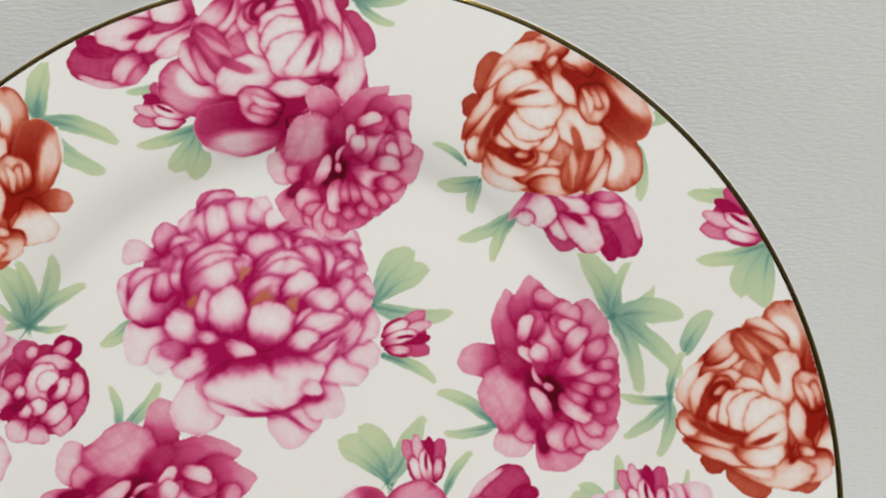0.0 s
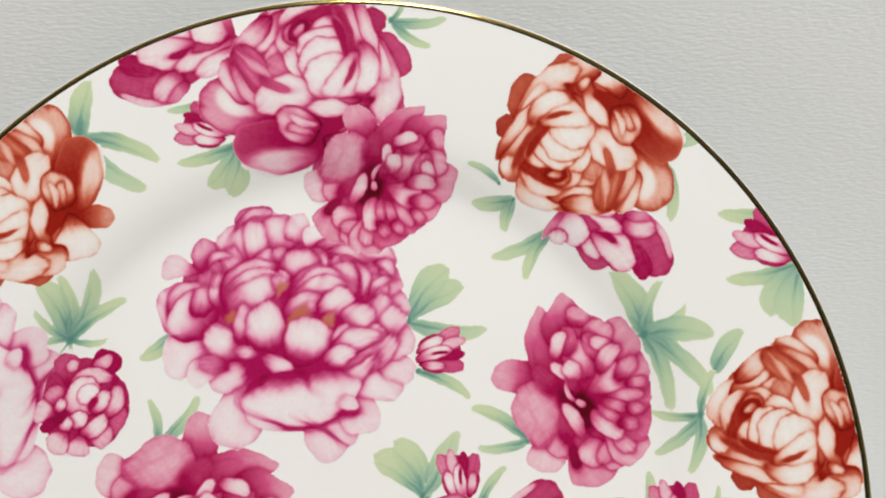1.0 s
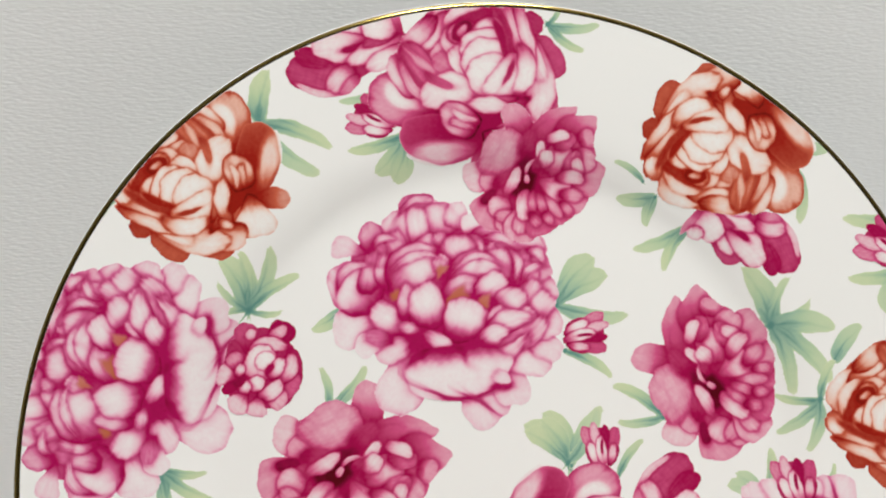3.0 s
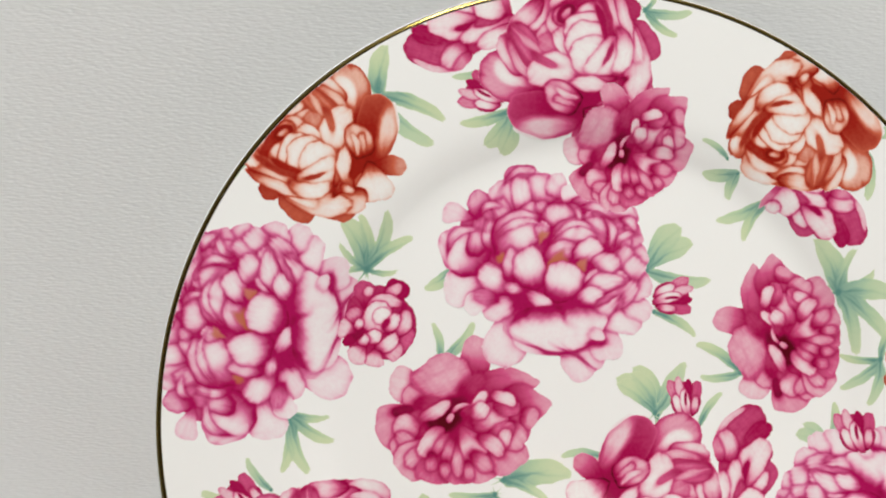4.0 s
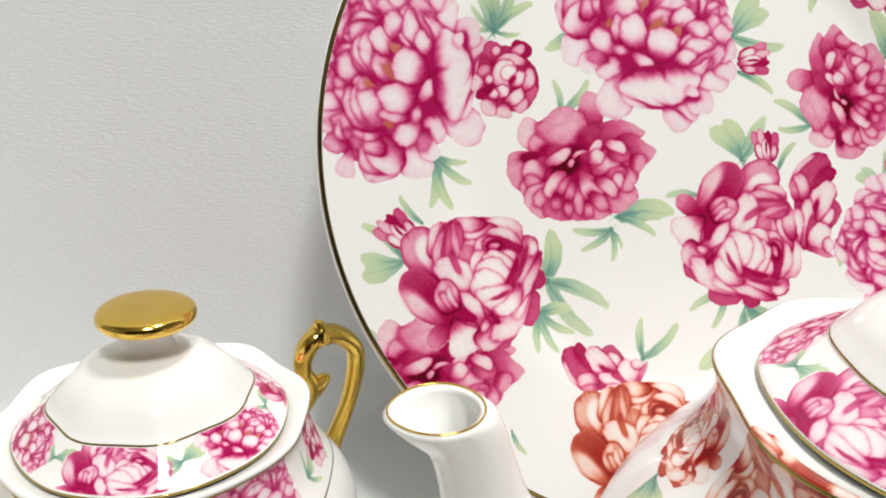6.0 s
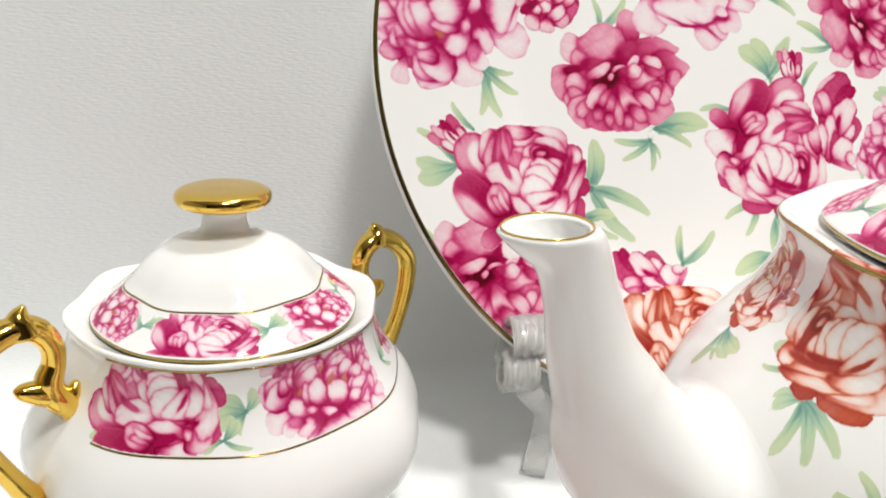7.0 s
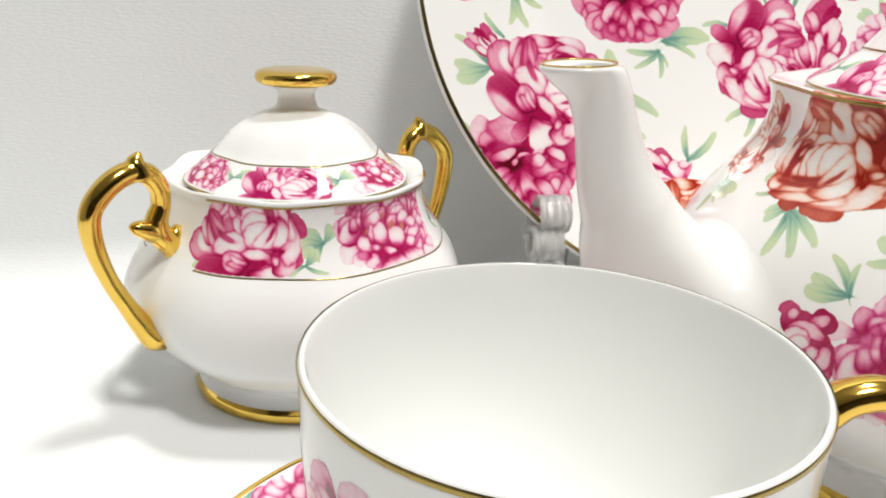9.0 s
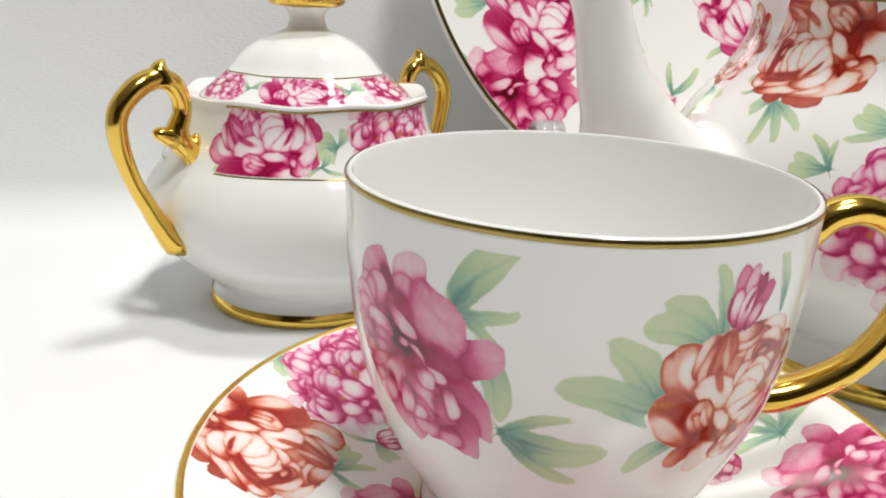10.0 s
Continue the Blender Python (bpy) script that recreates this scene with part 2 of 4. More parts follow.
def rose(cells, mirror=True):
    """A full peony: broad dark outer petals on one side, a cup of white petals round a small eye."""
    m = Motif(cells, (258, 325), 160, 0, mirror)
    p = functools.partial(m.petal, shade=0.42, rim=7.0)
    p(240, 440, 250, 220, 100, 0.48, 0.48, 0)
    p(318, 352, 366, 346, 24, 0.95, 0.95, 0.0)
    p(322, 300, 300, 168, 46, 1.05, 0.30, 0.60, reach=0.75, rim=13)
    p(312, 268, 288, 190, 24, 0.50, 0.02, 0.12, soft=16)
    p(300, 255, 245, 195, 24, 0.55, 0.10, 0.45)
    p(345, 352, 366, 220, 40, 1.05, 0.75, -0.15, bend=-0.08, reach=1.0)
    p(376, 338, 394, 246, 17, 0.55, 0.25, 0.0, soft=22)
    p(345, 362, 426, 352, 22, 1.05, 0.42, 0.12, shape="fan", reach=1.0)
    p(352, 350, 374, 428, 38, 0.80, 0.02, 0.55, shape="fan", reach=0.6, rim=7)
    p(270, 395, 200, 454, 48, 0.60, 0.62, 0.22, shape="fan")
    p(300, 400, 294, 466, 40, 0.60, 0.55, 0.25, shape="fan")
    p(322, 398, 322, 452, 34, 0.80, 0.10, 0.45)
    p(192, 408, 330, 432, 25, 0.30, 0.08, 0.50, bend=-0.10)
    p(165, 398, 178, 434, 18, 0.75, 0.75, 0.1)
    p(205, 415, 262, 440, 13, 0.10, 0.05, 0.25)
    p(118, 352, 250, 412, 15, 0.55, 0.05, 0.50, bend=-0.06)
    p(128, 380, 240, 420, 11, 0.60, 0.10, 0.45, bend=-0.05)
    p(125, 335, 150, 375, 15, 0.40, 0.05, 0.42)
    p(128, 330, 190, 262, 28, 0.25, 0.02, 0.42)
    p(165, 290, 228, 240, 22, 0.60, 0.05, 0.48)
    p(172, 262, 238, 212, 17, 0.60, 0.15, 0.48)
    p(195, 292, 262, 262, 16, 0.40, 0.0, 0.46)
    p(218, 214, 300, 300, 26, 0.50, 0.35, 0.30, bend=0.10)
    p(240, 205, 318, 328, 12, 0.75, 0.65, 0.0, bend=0.14)
    p(252, 212, 316, 300, 9, 0.30, 0.22, 0.25, bend=0.16)
    p(228, 218, 272, 288, 8, 0.35, 0.20, 0.25, bend=0.05)
    p(262, 330, 236, 262, 24, 0.55, 0.45, 0.1)
    p(310, 248, 284, 338, 29, 0.12, 0.0, 0.40, bend=-0.10)
    p(262, 250, 282, 300, 8, 0.80, 0.60, 0.0, bend=0.1)
    p(150, 344, 218, 284, 27, 0.85, 0.80, 0.0)
    p(150, 340, 186, 278, 10, 0.20, 0.10, 0.30, bend=0.20)
    p(186, 282, 236, 300, 12, 0.25, 0.05, 0.35, bend=0.12)
    p(176, 322, 210, 286, 17, 0.35, 0.25, 0.50)
    p(176, 316, 206, 294, 13, 1.15, 1.05, 0.0)
    p(182, 312, 200, 299, 6, 0.30, 0.35, 0.2)
    p(214, 292, 262, 322, 19, 0.20, 0.0, 0.36)
    p(168, 364, 216, 330, 22, 0.15, 0.0, 0.55, rim=8)
    p(206, 386, 226, 304, 33, 0.12, 0.0, 0.55, rim=8)
    p(228, 392, 242, 308, 37, 0.10, 0.0, 0.55, rim=8)
    p(262, 394, 256, 318, 37, 0.08, 0.0, 0.50, rim=8)
    p(168, 352, 262, 388, 7, 0.95, 0.85, 0.0, bend=-0.08)
    p(140, 350, 235, 388, 6, 0.85, 0.80, 0.0, bend=-0.08)
    p(222, 396, 292, 352, 26, 0.20, 0.0, 0.42, bend=-0.12)
    p(205, 402, 284, 398, 17, 0.40, 0.0, 0.42, bend=-0.15)
    p(230, 392, 272, 374, 4, 0.85, 0.80, 0.0)
    p(292, 402, 300, 330, 14, 0.55, 0.05, 0.50, bend=-0.14)
    p(288, 420, 312, 345, 9, 0.65, 0.15, 0.45, bend=-0.16)
    p(324, 408, 308, 322, 15, 0.55, 0.06, 0.50, bend=0.10)
    p(302, 400, 330, 408, 9, 0.5, 0.15, 0.45)
    p(320, 385, 340, 352, 9, 0.95, 0.95, 0.0)
    p(345, 345, 322, 280, 25, 0.75, 0.20, 0.55)
    p(345, 335, 338, 296, 8, 0.25, 0.20, 0.45, bend=0.1)
    p(332, 340, 320, 300, 6, 0.15, 0.10, 0.35, bend=-0.08)
    return m


def mirrored_rose(cells):
    return rose(cells, False)


def open_peony(cells):
    """A wide open peony: many white petals edged in deep pink over a skirt of broad pale ones."""
    m = Motif(cells, (715, 545), 215)
    p = functools.partial(m.petal, ruffle=0.055)
    p(690, 640, 690, 395, 165, 0.62, 0.62, 0)
    p(648, 605, 612, 738, 46, 0.90, 0.05, 0.50, shape="fan", reach=0.55)
    p(660, 600, 585, 640, 30, 0.85, 0.10, 0.38, shape="fan")
    p(760, 630, 790, 764, 46, 0.60, 0.12, 0.25, shape="fan")
    p(790, 640, 845, 722, 34, 0.70, 0.12, 0.12, shape="fan")
    p(600, 580, 498, 588, 42, 0.80, 0.04, 0.20, shape="fan")
    p(590, 605, 545, 628, 22, 0.50, 0.02, 0.10)
    p(790, 625, 896, 646, 37, 0.65, 0.0, 0.45)
    p(850, 600, 918, 634, 24, 0.60, 0.12, 0.25)
    p(835, 562, 920, 586, 33, 0.60, 0.10, 0.40)
    p(820, 508, 905, 540, 48, 0.55, 0.10, 0.38)
    p(810, 480, 897, 466, 40, 0.55, 0.15, 0.30)
    p(800, 450, 892, 426, 34, 0.50, 0.12, 0.22)
    p(575, 555, 502, 476, 42, 0.55, 0.0, 0.58, rim=15)
    p(560, 450, 496, 432, 24, 0.60, 0.16, 0.25, shape="fan")
    p(575, 445, 566, 393, 28, 0.60, 0.35, 0.38)
    p(650, 395, 648, 336, 36, 0.50, 0.36, 0.35, shape="fan")
    p(690, 420, 700, 352, 34, 0.45, 0.12, 0.40)
    p(622, 436, 620, 364, 32, 0.45, 0.12, 0.45)
    p(660, 438, 655, 362, 22, 0.40, 0.06, 0.42, bend=0.06)
    p(722, 402, 728, 356, 24, 0.35, 0.04, 0.38)
    p(772, 430, 778, 368, 40, 0.30, 0.0, 0.16)
    p(840, 462, 836, 402, 44, 0.40, 0.02, 0.20)
    p(745, 425, 830, 415, 16, 0.50, 0.18, 0.35, bend=0.15)
    p(606, 475, 578, 432, 19, 0.55, 0.12, 0.45)
    p(642, 470, 606, 408, 20, 0.50, 0.08, 0.45, bend=0.12)
    p(560, 528, 576, 446, 20, 0.60, 0.12, 0.48)
    p(594, 520, 596, 448, 15, 0.55, 0.06, 0.48, bend=0.08)
    p(655, 476, 618, 440, 23, 0.45, 0.06, 0.45)
    p(648, 448, 702, 424, 24, 0.35, 0.06, 0.48)
    p(700, 438, 690, 408, 13, 0.40, 0.10, 0.42)
    p(732, 470, 736, 411, 36, 0.40, 0.06, 0.50, rim=13)
    p(774, 468, 776, 430, 15, 0.50, 0.05, 0.45)
    p(792, 470, 790, 428, 10, 0.50, 0.05, 0.45)
    p(806, 514, 808, 436, 27, 0.45, 0.02, 0.48, bend=0.10)
    p(838, 478, 852, 440, 17, 0.45, 0.05, 0.45)
    p(836, 512, 866, 462, 21, 0.50, 0.06, 0.45, bend=-0.08)
    p(596, 510, 704, 464, 42, 0.55, 0.02, 0.50, bend=0.16, rim=13)
    p(700, 500, 690, 440, 10, 0.85, 0.85, 0.0)
    p(690, 478, 702, 450, 14, 0.10, 0.0, 0.35)
    p(706, 502, 806, 468, 27, 0.55, 0.03, 0.50, bend=0.14)
    p(696, 540, 772, 502, 20, 0.70, 0.10, 0.48, bend=0.14)
    p(835, 560, 874, 500, 24, 0.45, 0.04, 0.46)
    p(762, 524, 816, 494, 25, 0.40, 0.0, 0.50)
    p(798, 560, 848, 516, 25, 0.50, 0.02, 0.50)
    p(860, 566, 900, 520, 22, 0.45, 0.06, 0.40)
    p(506, 520, 566, 470, 9, 0.35, 0.08, 0.45, bend=0.22)
    p(620, 372, 690, 352, 9, 0.40, 0.15, 0.40, bend=0.20)
    p(744, 414, 772, 452, 8, 0.35, 0.05, 0.45, bend=0.22)
    p(818, 436, 836, 498, 9, 0.35, 0.05, 0.45, bend=0.18)
    p(604, 486, 690, 456, 9, 0.30, 0.05, 0.42, bend=0.20)
    p(716, 484, 802, 464, 8, 0.30, 0.05, 0.42, bend=0.22)
    p(846, 500, 884, 470, 9, 0.45, 0.08, 0.42, bend=0.18)
    p(852, 440, 890, 462, 10, 0.45, 0.10, 0.40, bend=0.15)
    p(768, 420, 838, 434, 9, 0.40, 0.10, 0.40, bend=0.14)
    p(572, 440, 610, 420, 9, 0.45, 0.12, 0.42, bend=0.18)
    p(640, 606, 706, 560, 62, 1.00, 0.95, 0.0, soft=14)
    p(690, 560, 800, 540, 26, 0.95, 0.90, 0.0)
    p(606, 532, 626, 521, 9, 0.8, 0.6, 0, warm=0.85, soft=9, ruffle=0.15)
    p(688, 482, 708, 474, 7, 0.6, 0.5, 0, warm=0.85, soft=7, ruffle=0.2)
    p(706, 550, 744, 520, 13, 0.95, 0.6, 0, warm=0.85, soft=9, ruffle=0.15)
    p(765, 552, 782, 530, 11, 0.85, 0.5, 0, warm=0.85, soft=9, ruffle=0.15)
    p(640, 588, 566, 552, 27, 0.55, 0.0, 0.55, rim=12)
    p(612, 606, 560, 604, 14, 0.9, 0.5, 0.1)
    p(668, 590, 620, 584, 11, 0.50, 0.08, 0.42)
    p(630, 572, 640, 506, 20, 0.55, 0.12, 0.50)
    p(682, 586, 660, 502, 35, 0.60, 0.0, 0.52, rim=13)
    p(730, 612, 748, 528, 38, 0.75, 0.0, 0.52, rim=13)
    p(792, 596, 812, 546, 22, 0.55, 0.02, 0.50)
    p(828, 586, 868, 552, 20, 0.55, 0.05, 0.46)
    p(778, 604, 856, 562, 23, 0.60, 0.02, 0.50, bend=0.10)
    p(776, 622, 886, 562, 20, 0.55, 0.0, 0.50, bend=-0.16)
    p(768, 616, 822, 586, 18, 0.45, 0.02, 0.48, bend=0.1)
    p(820, 628, 862, 600, 12, 0.6, 0.1, 0.45)
    p(690, 620, 850, 612, 27, 0.70, 0.06, 0.52, bend=-0.22)
    p(664, 596, 716, 634, 17, 0.30, 0.0, 0.46, bend=0.1)
    p(745, 618, 800, 640, 20, 0.95, 0.9, 0.0)
    p(720, 612, 732, 714, 92, 0.98, 0.02, 0.10, reach=0.52, rim=7, folds=0.30)
    p(668, 696, 772, 710, 4, 0.85, 0.85, 0.0, bend=-0.08, ruffle=0.3)
    p(752, 706, 780, 726, 5, 0.85, 0.80, 0.0, ruffle=0.3)
    p(792, 694, 826, 688, 7, 0.90, 0.85, 0.0)
    p(792, 668, 822, 682, 12, 0.30, 0.10, 0.15)
    p(640, 625, 668, 600, 9, 1.0, 1.0, 0.0)
    return m


def deep_peony(cells):
    """A deep magenta peony with broad plain petals and small pale petaloids round a dark heart."""
    m = Motif(cells, (925, 480), 150)
    p = functools.partial(m.petal, shade=0.85, rim=9.0)
    p(922, 568, 918, 435, 82, 0.80, 0.80, 0.00)
    p(850, 470, 1030, 478, 36, 0.80, 0.80, 0.00)
    p(948, 440, 956, 350, 27, 1.00, 0.36, 0.09, reach=0.85)
    p(950, 448, 1066, 424, 31, 0.74, 0.37, 0.09, shape="leaf", bend=0.06, reach=1.0)
    p(985, 470, 1086, 464, 42, 0.95, 0.37, 0.07, shape="leaf", reach=1.0)
    p(1000, 500, 1048, 512, 30, 0.72, 0.28, 0.23)
    p(1030, 480, 1060, 492, 20, 0.82, 0.37, 0.12)
    p(880, 445, 808, 430, 33, 0.82, 0.22, 0.18, shape="fan")
    p(890, 465, 828, 458, 26, 0.82, 0.32, 0.12, shape="fan")
    p(870, 478, 790, 520, 46, 0.62, 0.39, 0.16, shape="fan")
    p(850, 520, 818, 552, 20, 0.57, 0.27, 0.18)
    p(812, 482, 850, 472, 9, 1.15, 1.10, 0.00)
    p(858, 512, 818, 494, 20, 0.42, 0.24, 0.23)
    p(850, 540, 826, 514, 13, 0.52, 0.35, 0.23)
    p(890, 520, 828, 580, 34, 0.72, 0.27, 0.23, shape="fan")
    p(878, 540, 840, 566, 16, 0.47, 0.25, 0.26)
    p(905, 530, 884, 598, 36, 0.95, 0.51, 0.12, shape="fan")
    p(930, 530, 926, 600, 34, 0.95, 0.39, 0.14, shape="fan")
    p(955, 530, 972, 596, 36, 0.95, 0.35, 0.16, shape="fan")
    p(980, 520, 1030, 572, 38, 0.82, 0.37, 0.16, shape="fan")
    p(1000, 500, 1036, 535, 24, 0.77, 0.32, 0.18)
    p(852, 438, 944, 402, 38, 0.40, 0.34, 0.19, ruffle=0.07, shade=0.8, rim=22)
    p(925, 452, 968, 418, 16, 1.00, 0.77, 0.00, soft=10)
    p(850, 462, 905, 470, 14, 1.00, 0.72, 0.00)
    p(876, 508, 938, 462, 27, 1.30, 1.20, 0.00, shade=0.3, soft=16)
    p(892, 505, 925, 480, 13, 1.35, 1.35, 0.0, soft=10)
    p(862, 494, 912, 460, 11, 0.50, 0.18, 0.21)
    p(950, 505, 1010, 476, 24, 0.62, 0.20, 0.26)
    p(985, 470, 1030, 470, 14, 0.82, 0.49, 0.12)
    p(984, 448, 1022, 460, 12, 0.35, 0.12, 0.23)
    p(976, 520, 1020, 500, 14, 0.82, 0.39, 0.18)
    p(998, 545, 1010, 506, 11, 0.52, 0.18, 0.23)
    p(938, 478, 976, 446, 10, 0.47, 0.10, 0.14, shape="fan")
    p(914, 480, 944, 466, 4, 0.45, 0.25, 0.00, bend=0.1)
    p(952, 488, 974, 464, 14, 0.40, 0.14, 0.23)
    p(936, 488, 946, 470, 9, 1.00, 0.82, 0.00)
    p(930, 500, 962, 558, 28, 0.72, 0.18, 0.19, shape="fan")
    p(958, 515, 1002, 550, 13, 0.77, 0.22, 0.23, bend=0.08)
    p(948, 545, 985, 575, 13, 0.82, 0.37, 0.18)
    p(898, 502, 862, 552, 15, 0.50, 0.14, 0.21)
    p(912, 512, 886, 548, 8, 0.62, 0.34, 0.18)
    p(918, 515, 902, 565, 8, 0.77, 0.33, 0.16)
    p(922, 520, 926, 584, 11, 0.82, 0.29, 0.19, shape="fan")
    p(880, 545, 882, 576, 11, 0.95, 0.44, 0.18)
    p(902, 556, 906, 588, 9, 0.82, 0.39, 0.18)
    p(940, 556, 948, 590, 9, 0.82, 0.37, 0.18)
    p(906, 494, 918, 482, 6, 0.40, 0.30, 0.12)
    m.ink *= 0.98
    return m


def half_peony(cells):
    """A peony seen from the side: long folded petals under dark outer ones."""
    m = Motif(cells, (1387, 560), 102)
    p = m.petal
    p(1385, 645, 1390, 480, 42, 0.70, 0.70, 0)
    p(1345, 535, 1418, 472, 27, 0.55, 0.66, 0.22)
    p(1338, 530, 1388, 472, 6, 0.20, 0.20, 0.15, bend=0.12)
    p(1390, 530, 1432, 492, 15, 0.75, 0.85, 0.1)
    p(1395, 560, 1434, 528, 20, 0.50, 0.60, 0.15)
    p(1395, 605, 1440, 560, 24, 0.85, 0.62, 0.1)
    p(1405, 608, 1428, 572, 11, 0.25, 0.08, 0.35)
    p(1375, 600, 1425, 520, 24, 0.60, 0.10, 0.35)
    p(1370, 560, 1352, 505, 17, 0.60, 0.20, 0.42)
    p(1350, 560, 1340, 520, 9, 0.7, 0.4, 0.2)
    p(1382, 595, 1398, 555, 6, 0.95, 0.95, 0.0)
    p(1368, 652, 1374, 555, 18, 0.50, 0.06, 0.46)
    p(1350, 645, 1352, 572, 15, 0.50, 0.08, 0.44)
    p(1378, 650, 1386, 585, 11, 0.85, 0.6, 0.2)
    p(1382, 652, 1416, 602, 24, 0.40, 0.04, 0.50)
    p(1372, 648, 1428, 662, 7, 0.85, 0.45, 0.0)
    p(1405, 640, 1430, 640, 14, 0.30, 0.10, 0.42)
    return m


def small_peony(cells):
    """A small full peony with tight curled petals and a few dark outer ones."""
    m = Motif(cells, (792, 330), 72)
    p = m.petal
    p(787, 392, 795, 268, 60, 0.78, 0.78, 0)
    p(765, 305, 764, 258, 20, 0.95, 0.62, 0.10, shape="fan")
    p(768, 285, 776, 268, 8, 0.35, 0.22, 0.25)
    p(800, 300, 832, 258, 22, 0.95, 0.92, 0.0, shape="fan")
    p(802, 280, 828, 266, 9, 0.45, 0.28, 0.25)
    p(825, 325, 852, 320, 24, 0.90, 0.80, 0.05)
    p(815, 350, 848, 360, 22, 0.95, 0.55, 0.15)
    p(805, 365, 825, 388, 17, 0.80, 0.30, 0.30)
    p(785, 370, 780, 404, 18, 0.80, 0.25, 0.30, shape="fan")
    p(768, 365, 744, 394, 19, 0.80, 0.22, 0.32, shape="fan")
    p(752, 345, 722, 334, 19, 0.85, 0.22, 0.32, shape="fan")
    p(752, 352, 730, 364, 9, 1.05, 0.95, 0.0)
    p(755, 330, 742, 304, 13, 0.80, 0.40, 0.25)
    p(766, 322, 830, 296, 15, 0.50, 0.20, 0.50, bend=0.22)
    p(812, 352, 838, 306, 13, 0.60, 0.20, 0.50, bend=-0.15)
    p(774, 345, 800, 296, 26, 0.35, 0.08, 0.50)
    p(782, 328, 806, 306, 14, 0.10, 0.0, 0.35)
    p(800, 345, 824, 314, 11, 0.50, 0.08, 0.50)
    p(796, 338, 808, 322, 5, 0.9, 0.9, 0.0)
    p(784, 372, 822, 350, 13, 0.50, 0.12, 0.50, bend=-0.1)
    p(772, 362, 790, 342, 12, 0.40, 0.08, 0.50)
    p(758, 368, 770, 348, 9, 0.45, 0.12, 0.48)
    p(748, 356, 764, 340, 7, 1.10, 1.05, 0.0)
    p(750, 340, 762, 322, 8, 0.5, 0.15, 0.45)
    return m


def bud(cells):
    """A closed bud, a little ragged at its tip."""
    m = Motif(cells, (500, 500), 400)
    p = m.petal
    p(500, 800, 500, 230, 250, 0.85, 0.75, 0.0)
    p(440, 780, 270, 180, 105, 0.95, 0.45, 0.20, shape="fan")
    p(560, 780, 740, 240, 115, 0.95, 0.60, 0.10, shape="fan")
    p(480, 760, 400, 130, 80, 0.80, 0.25, 0.35, shape="fan")
    p(520, 740, 600, 190, 70, 1.00, 0.90, 0.0, shape="fan")
    p(430, 800, 330, 420, 75, 0.60, 0.06, 0.45)
    p(540, 820, 500, 350, 85, 0.60, 0.06, 0.45, bend=0.06)
    p(500, 600, 520, 400, 20, 1.0, 1.0, 0.0)
    p(600, 800, 690, 470, 60, 0.75, 0.22, 0.42)
    return m


def sprig(cells, leaves):
    """Leaves from one point: (direction, length, kind); kind: False narrow, True lobed fan, 2 broad blade."""
    m = Motif(cells, (0, 0), 400)
    for k, (turn, length, broad) in enumerate(leaves):
        far, tint = 400 * length, 0.5 + 0.5 * math.sin(2.4 * turn + k)
        bend = 0.07 if int(turn) % 2 else -0.08
        blades = ((0, 1.0, 0.19),) if broad == 2 else ((-11, 0.97, 0.21), (11, 1.0, 0.23)) if broad else ((0, 1.0, 0.105),)
        for swing, reach, wide in blades:
            a = math.radians(turn + swing)
            c, s = math.cos(a), math.sin(a)
            x, y, w = far * reach * c, -far * reach * s, far * wide
            m.petal(0, 0, x, y, w, 0.62, 0.02, 0.16, bend, "oval" if broad in (0, 2) else "fan", 0.10, 0.03 if broad else 0.012, tint, 1.0, 10.0, 14.0, 0.20)
            m.petal(0, 0, 0.75 * x, 0.75 * y, far * 0.014, 1.0, 0.45, 0.0, bend * 0.7, "oval", 0.12, 0.0, 0.0, 1.0, 9.0)
    m.petal(-14, 14, 14, -14, 15, 1.0, 1.0, 0, 0.0, "oval", 0.2, 0.0, 0.0, 1.0, 8.0)
    return m


KINDS = {"rose": rose, "mirrored_rose": mirrored_rose, "open_peony": open_peony, "deep_peony": deep_peony, "half_peony": half_peony, "small_peony": small_peony, "bud": bud}
PRINT_LEVEL = 0.000024
laid = [0]
painted = {}


def lay(name, kind, size, place, material, parent, label="", level=0):
    """Lays a motif onto a surface. place(x, y, lift) gives points and which of them may carry print; level: which prints lie above which."""
    cells = int(2.6 * size / min(0.00029, max(0.00016, size / 80.0))) // 8 * 8 + 8
    key = (kind if isinstance(kind, str) else tuple(kind), cells)
    if key not in painted:
        painted[key] = KINDS[kind](cells) if isinstance(kind, str) else sprig(cells, kind)
        deep = np.clip(painted[key].ink, 0, 1)
        painted[key].ink -= (0.08 if kind == "deep_peony" or not isinstance(kind, str) else 0.085) * np.sin(2 * math.pi * deep)
    m = painted[key]
    laid[0] = (laid[0] + 1) % 20
    points, free = place(m.x.ravel(), m.y.ravel(), level * PRINT_LEVEL + 0.000001 * laid[0])
    cover = m.cover.ravel() * free
    index = np.arange(cells * cells).reshape(cells, cells)
    quads = np.stack([index[:-1, :-1], index[:-1, 1:], index[1:, 1:], index[1:, :-1]], -1).reshape(-1, 4)
    quads = quads[cover[quads].min(1) > 0.20]
    used, back = np.unique(quads, return_inverse=True)
    ob = link_mesh(name, points[used], back.reshape(-1, 4).tolist(), material, parent, label)
    layer = ob.data.attributes.new("ink", "FLOAT_COLOR", "POINT")
    layer.data.foreach_set("color", np.stack([m.ink.ravel()[used], m.warm.ravel()[used], 0 * used, ease(cover[used], 0.0, 0.42)], -1).astype(np.float32).ravel())
    return ob


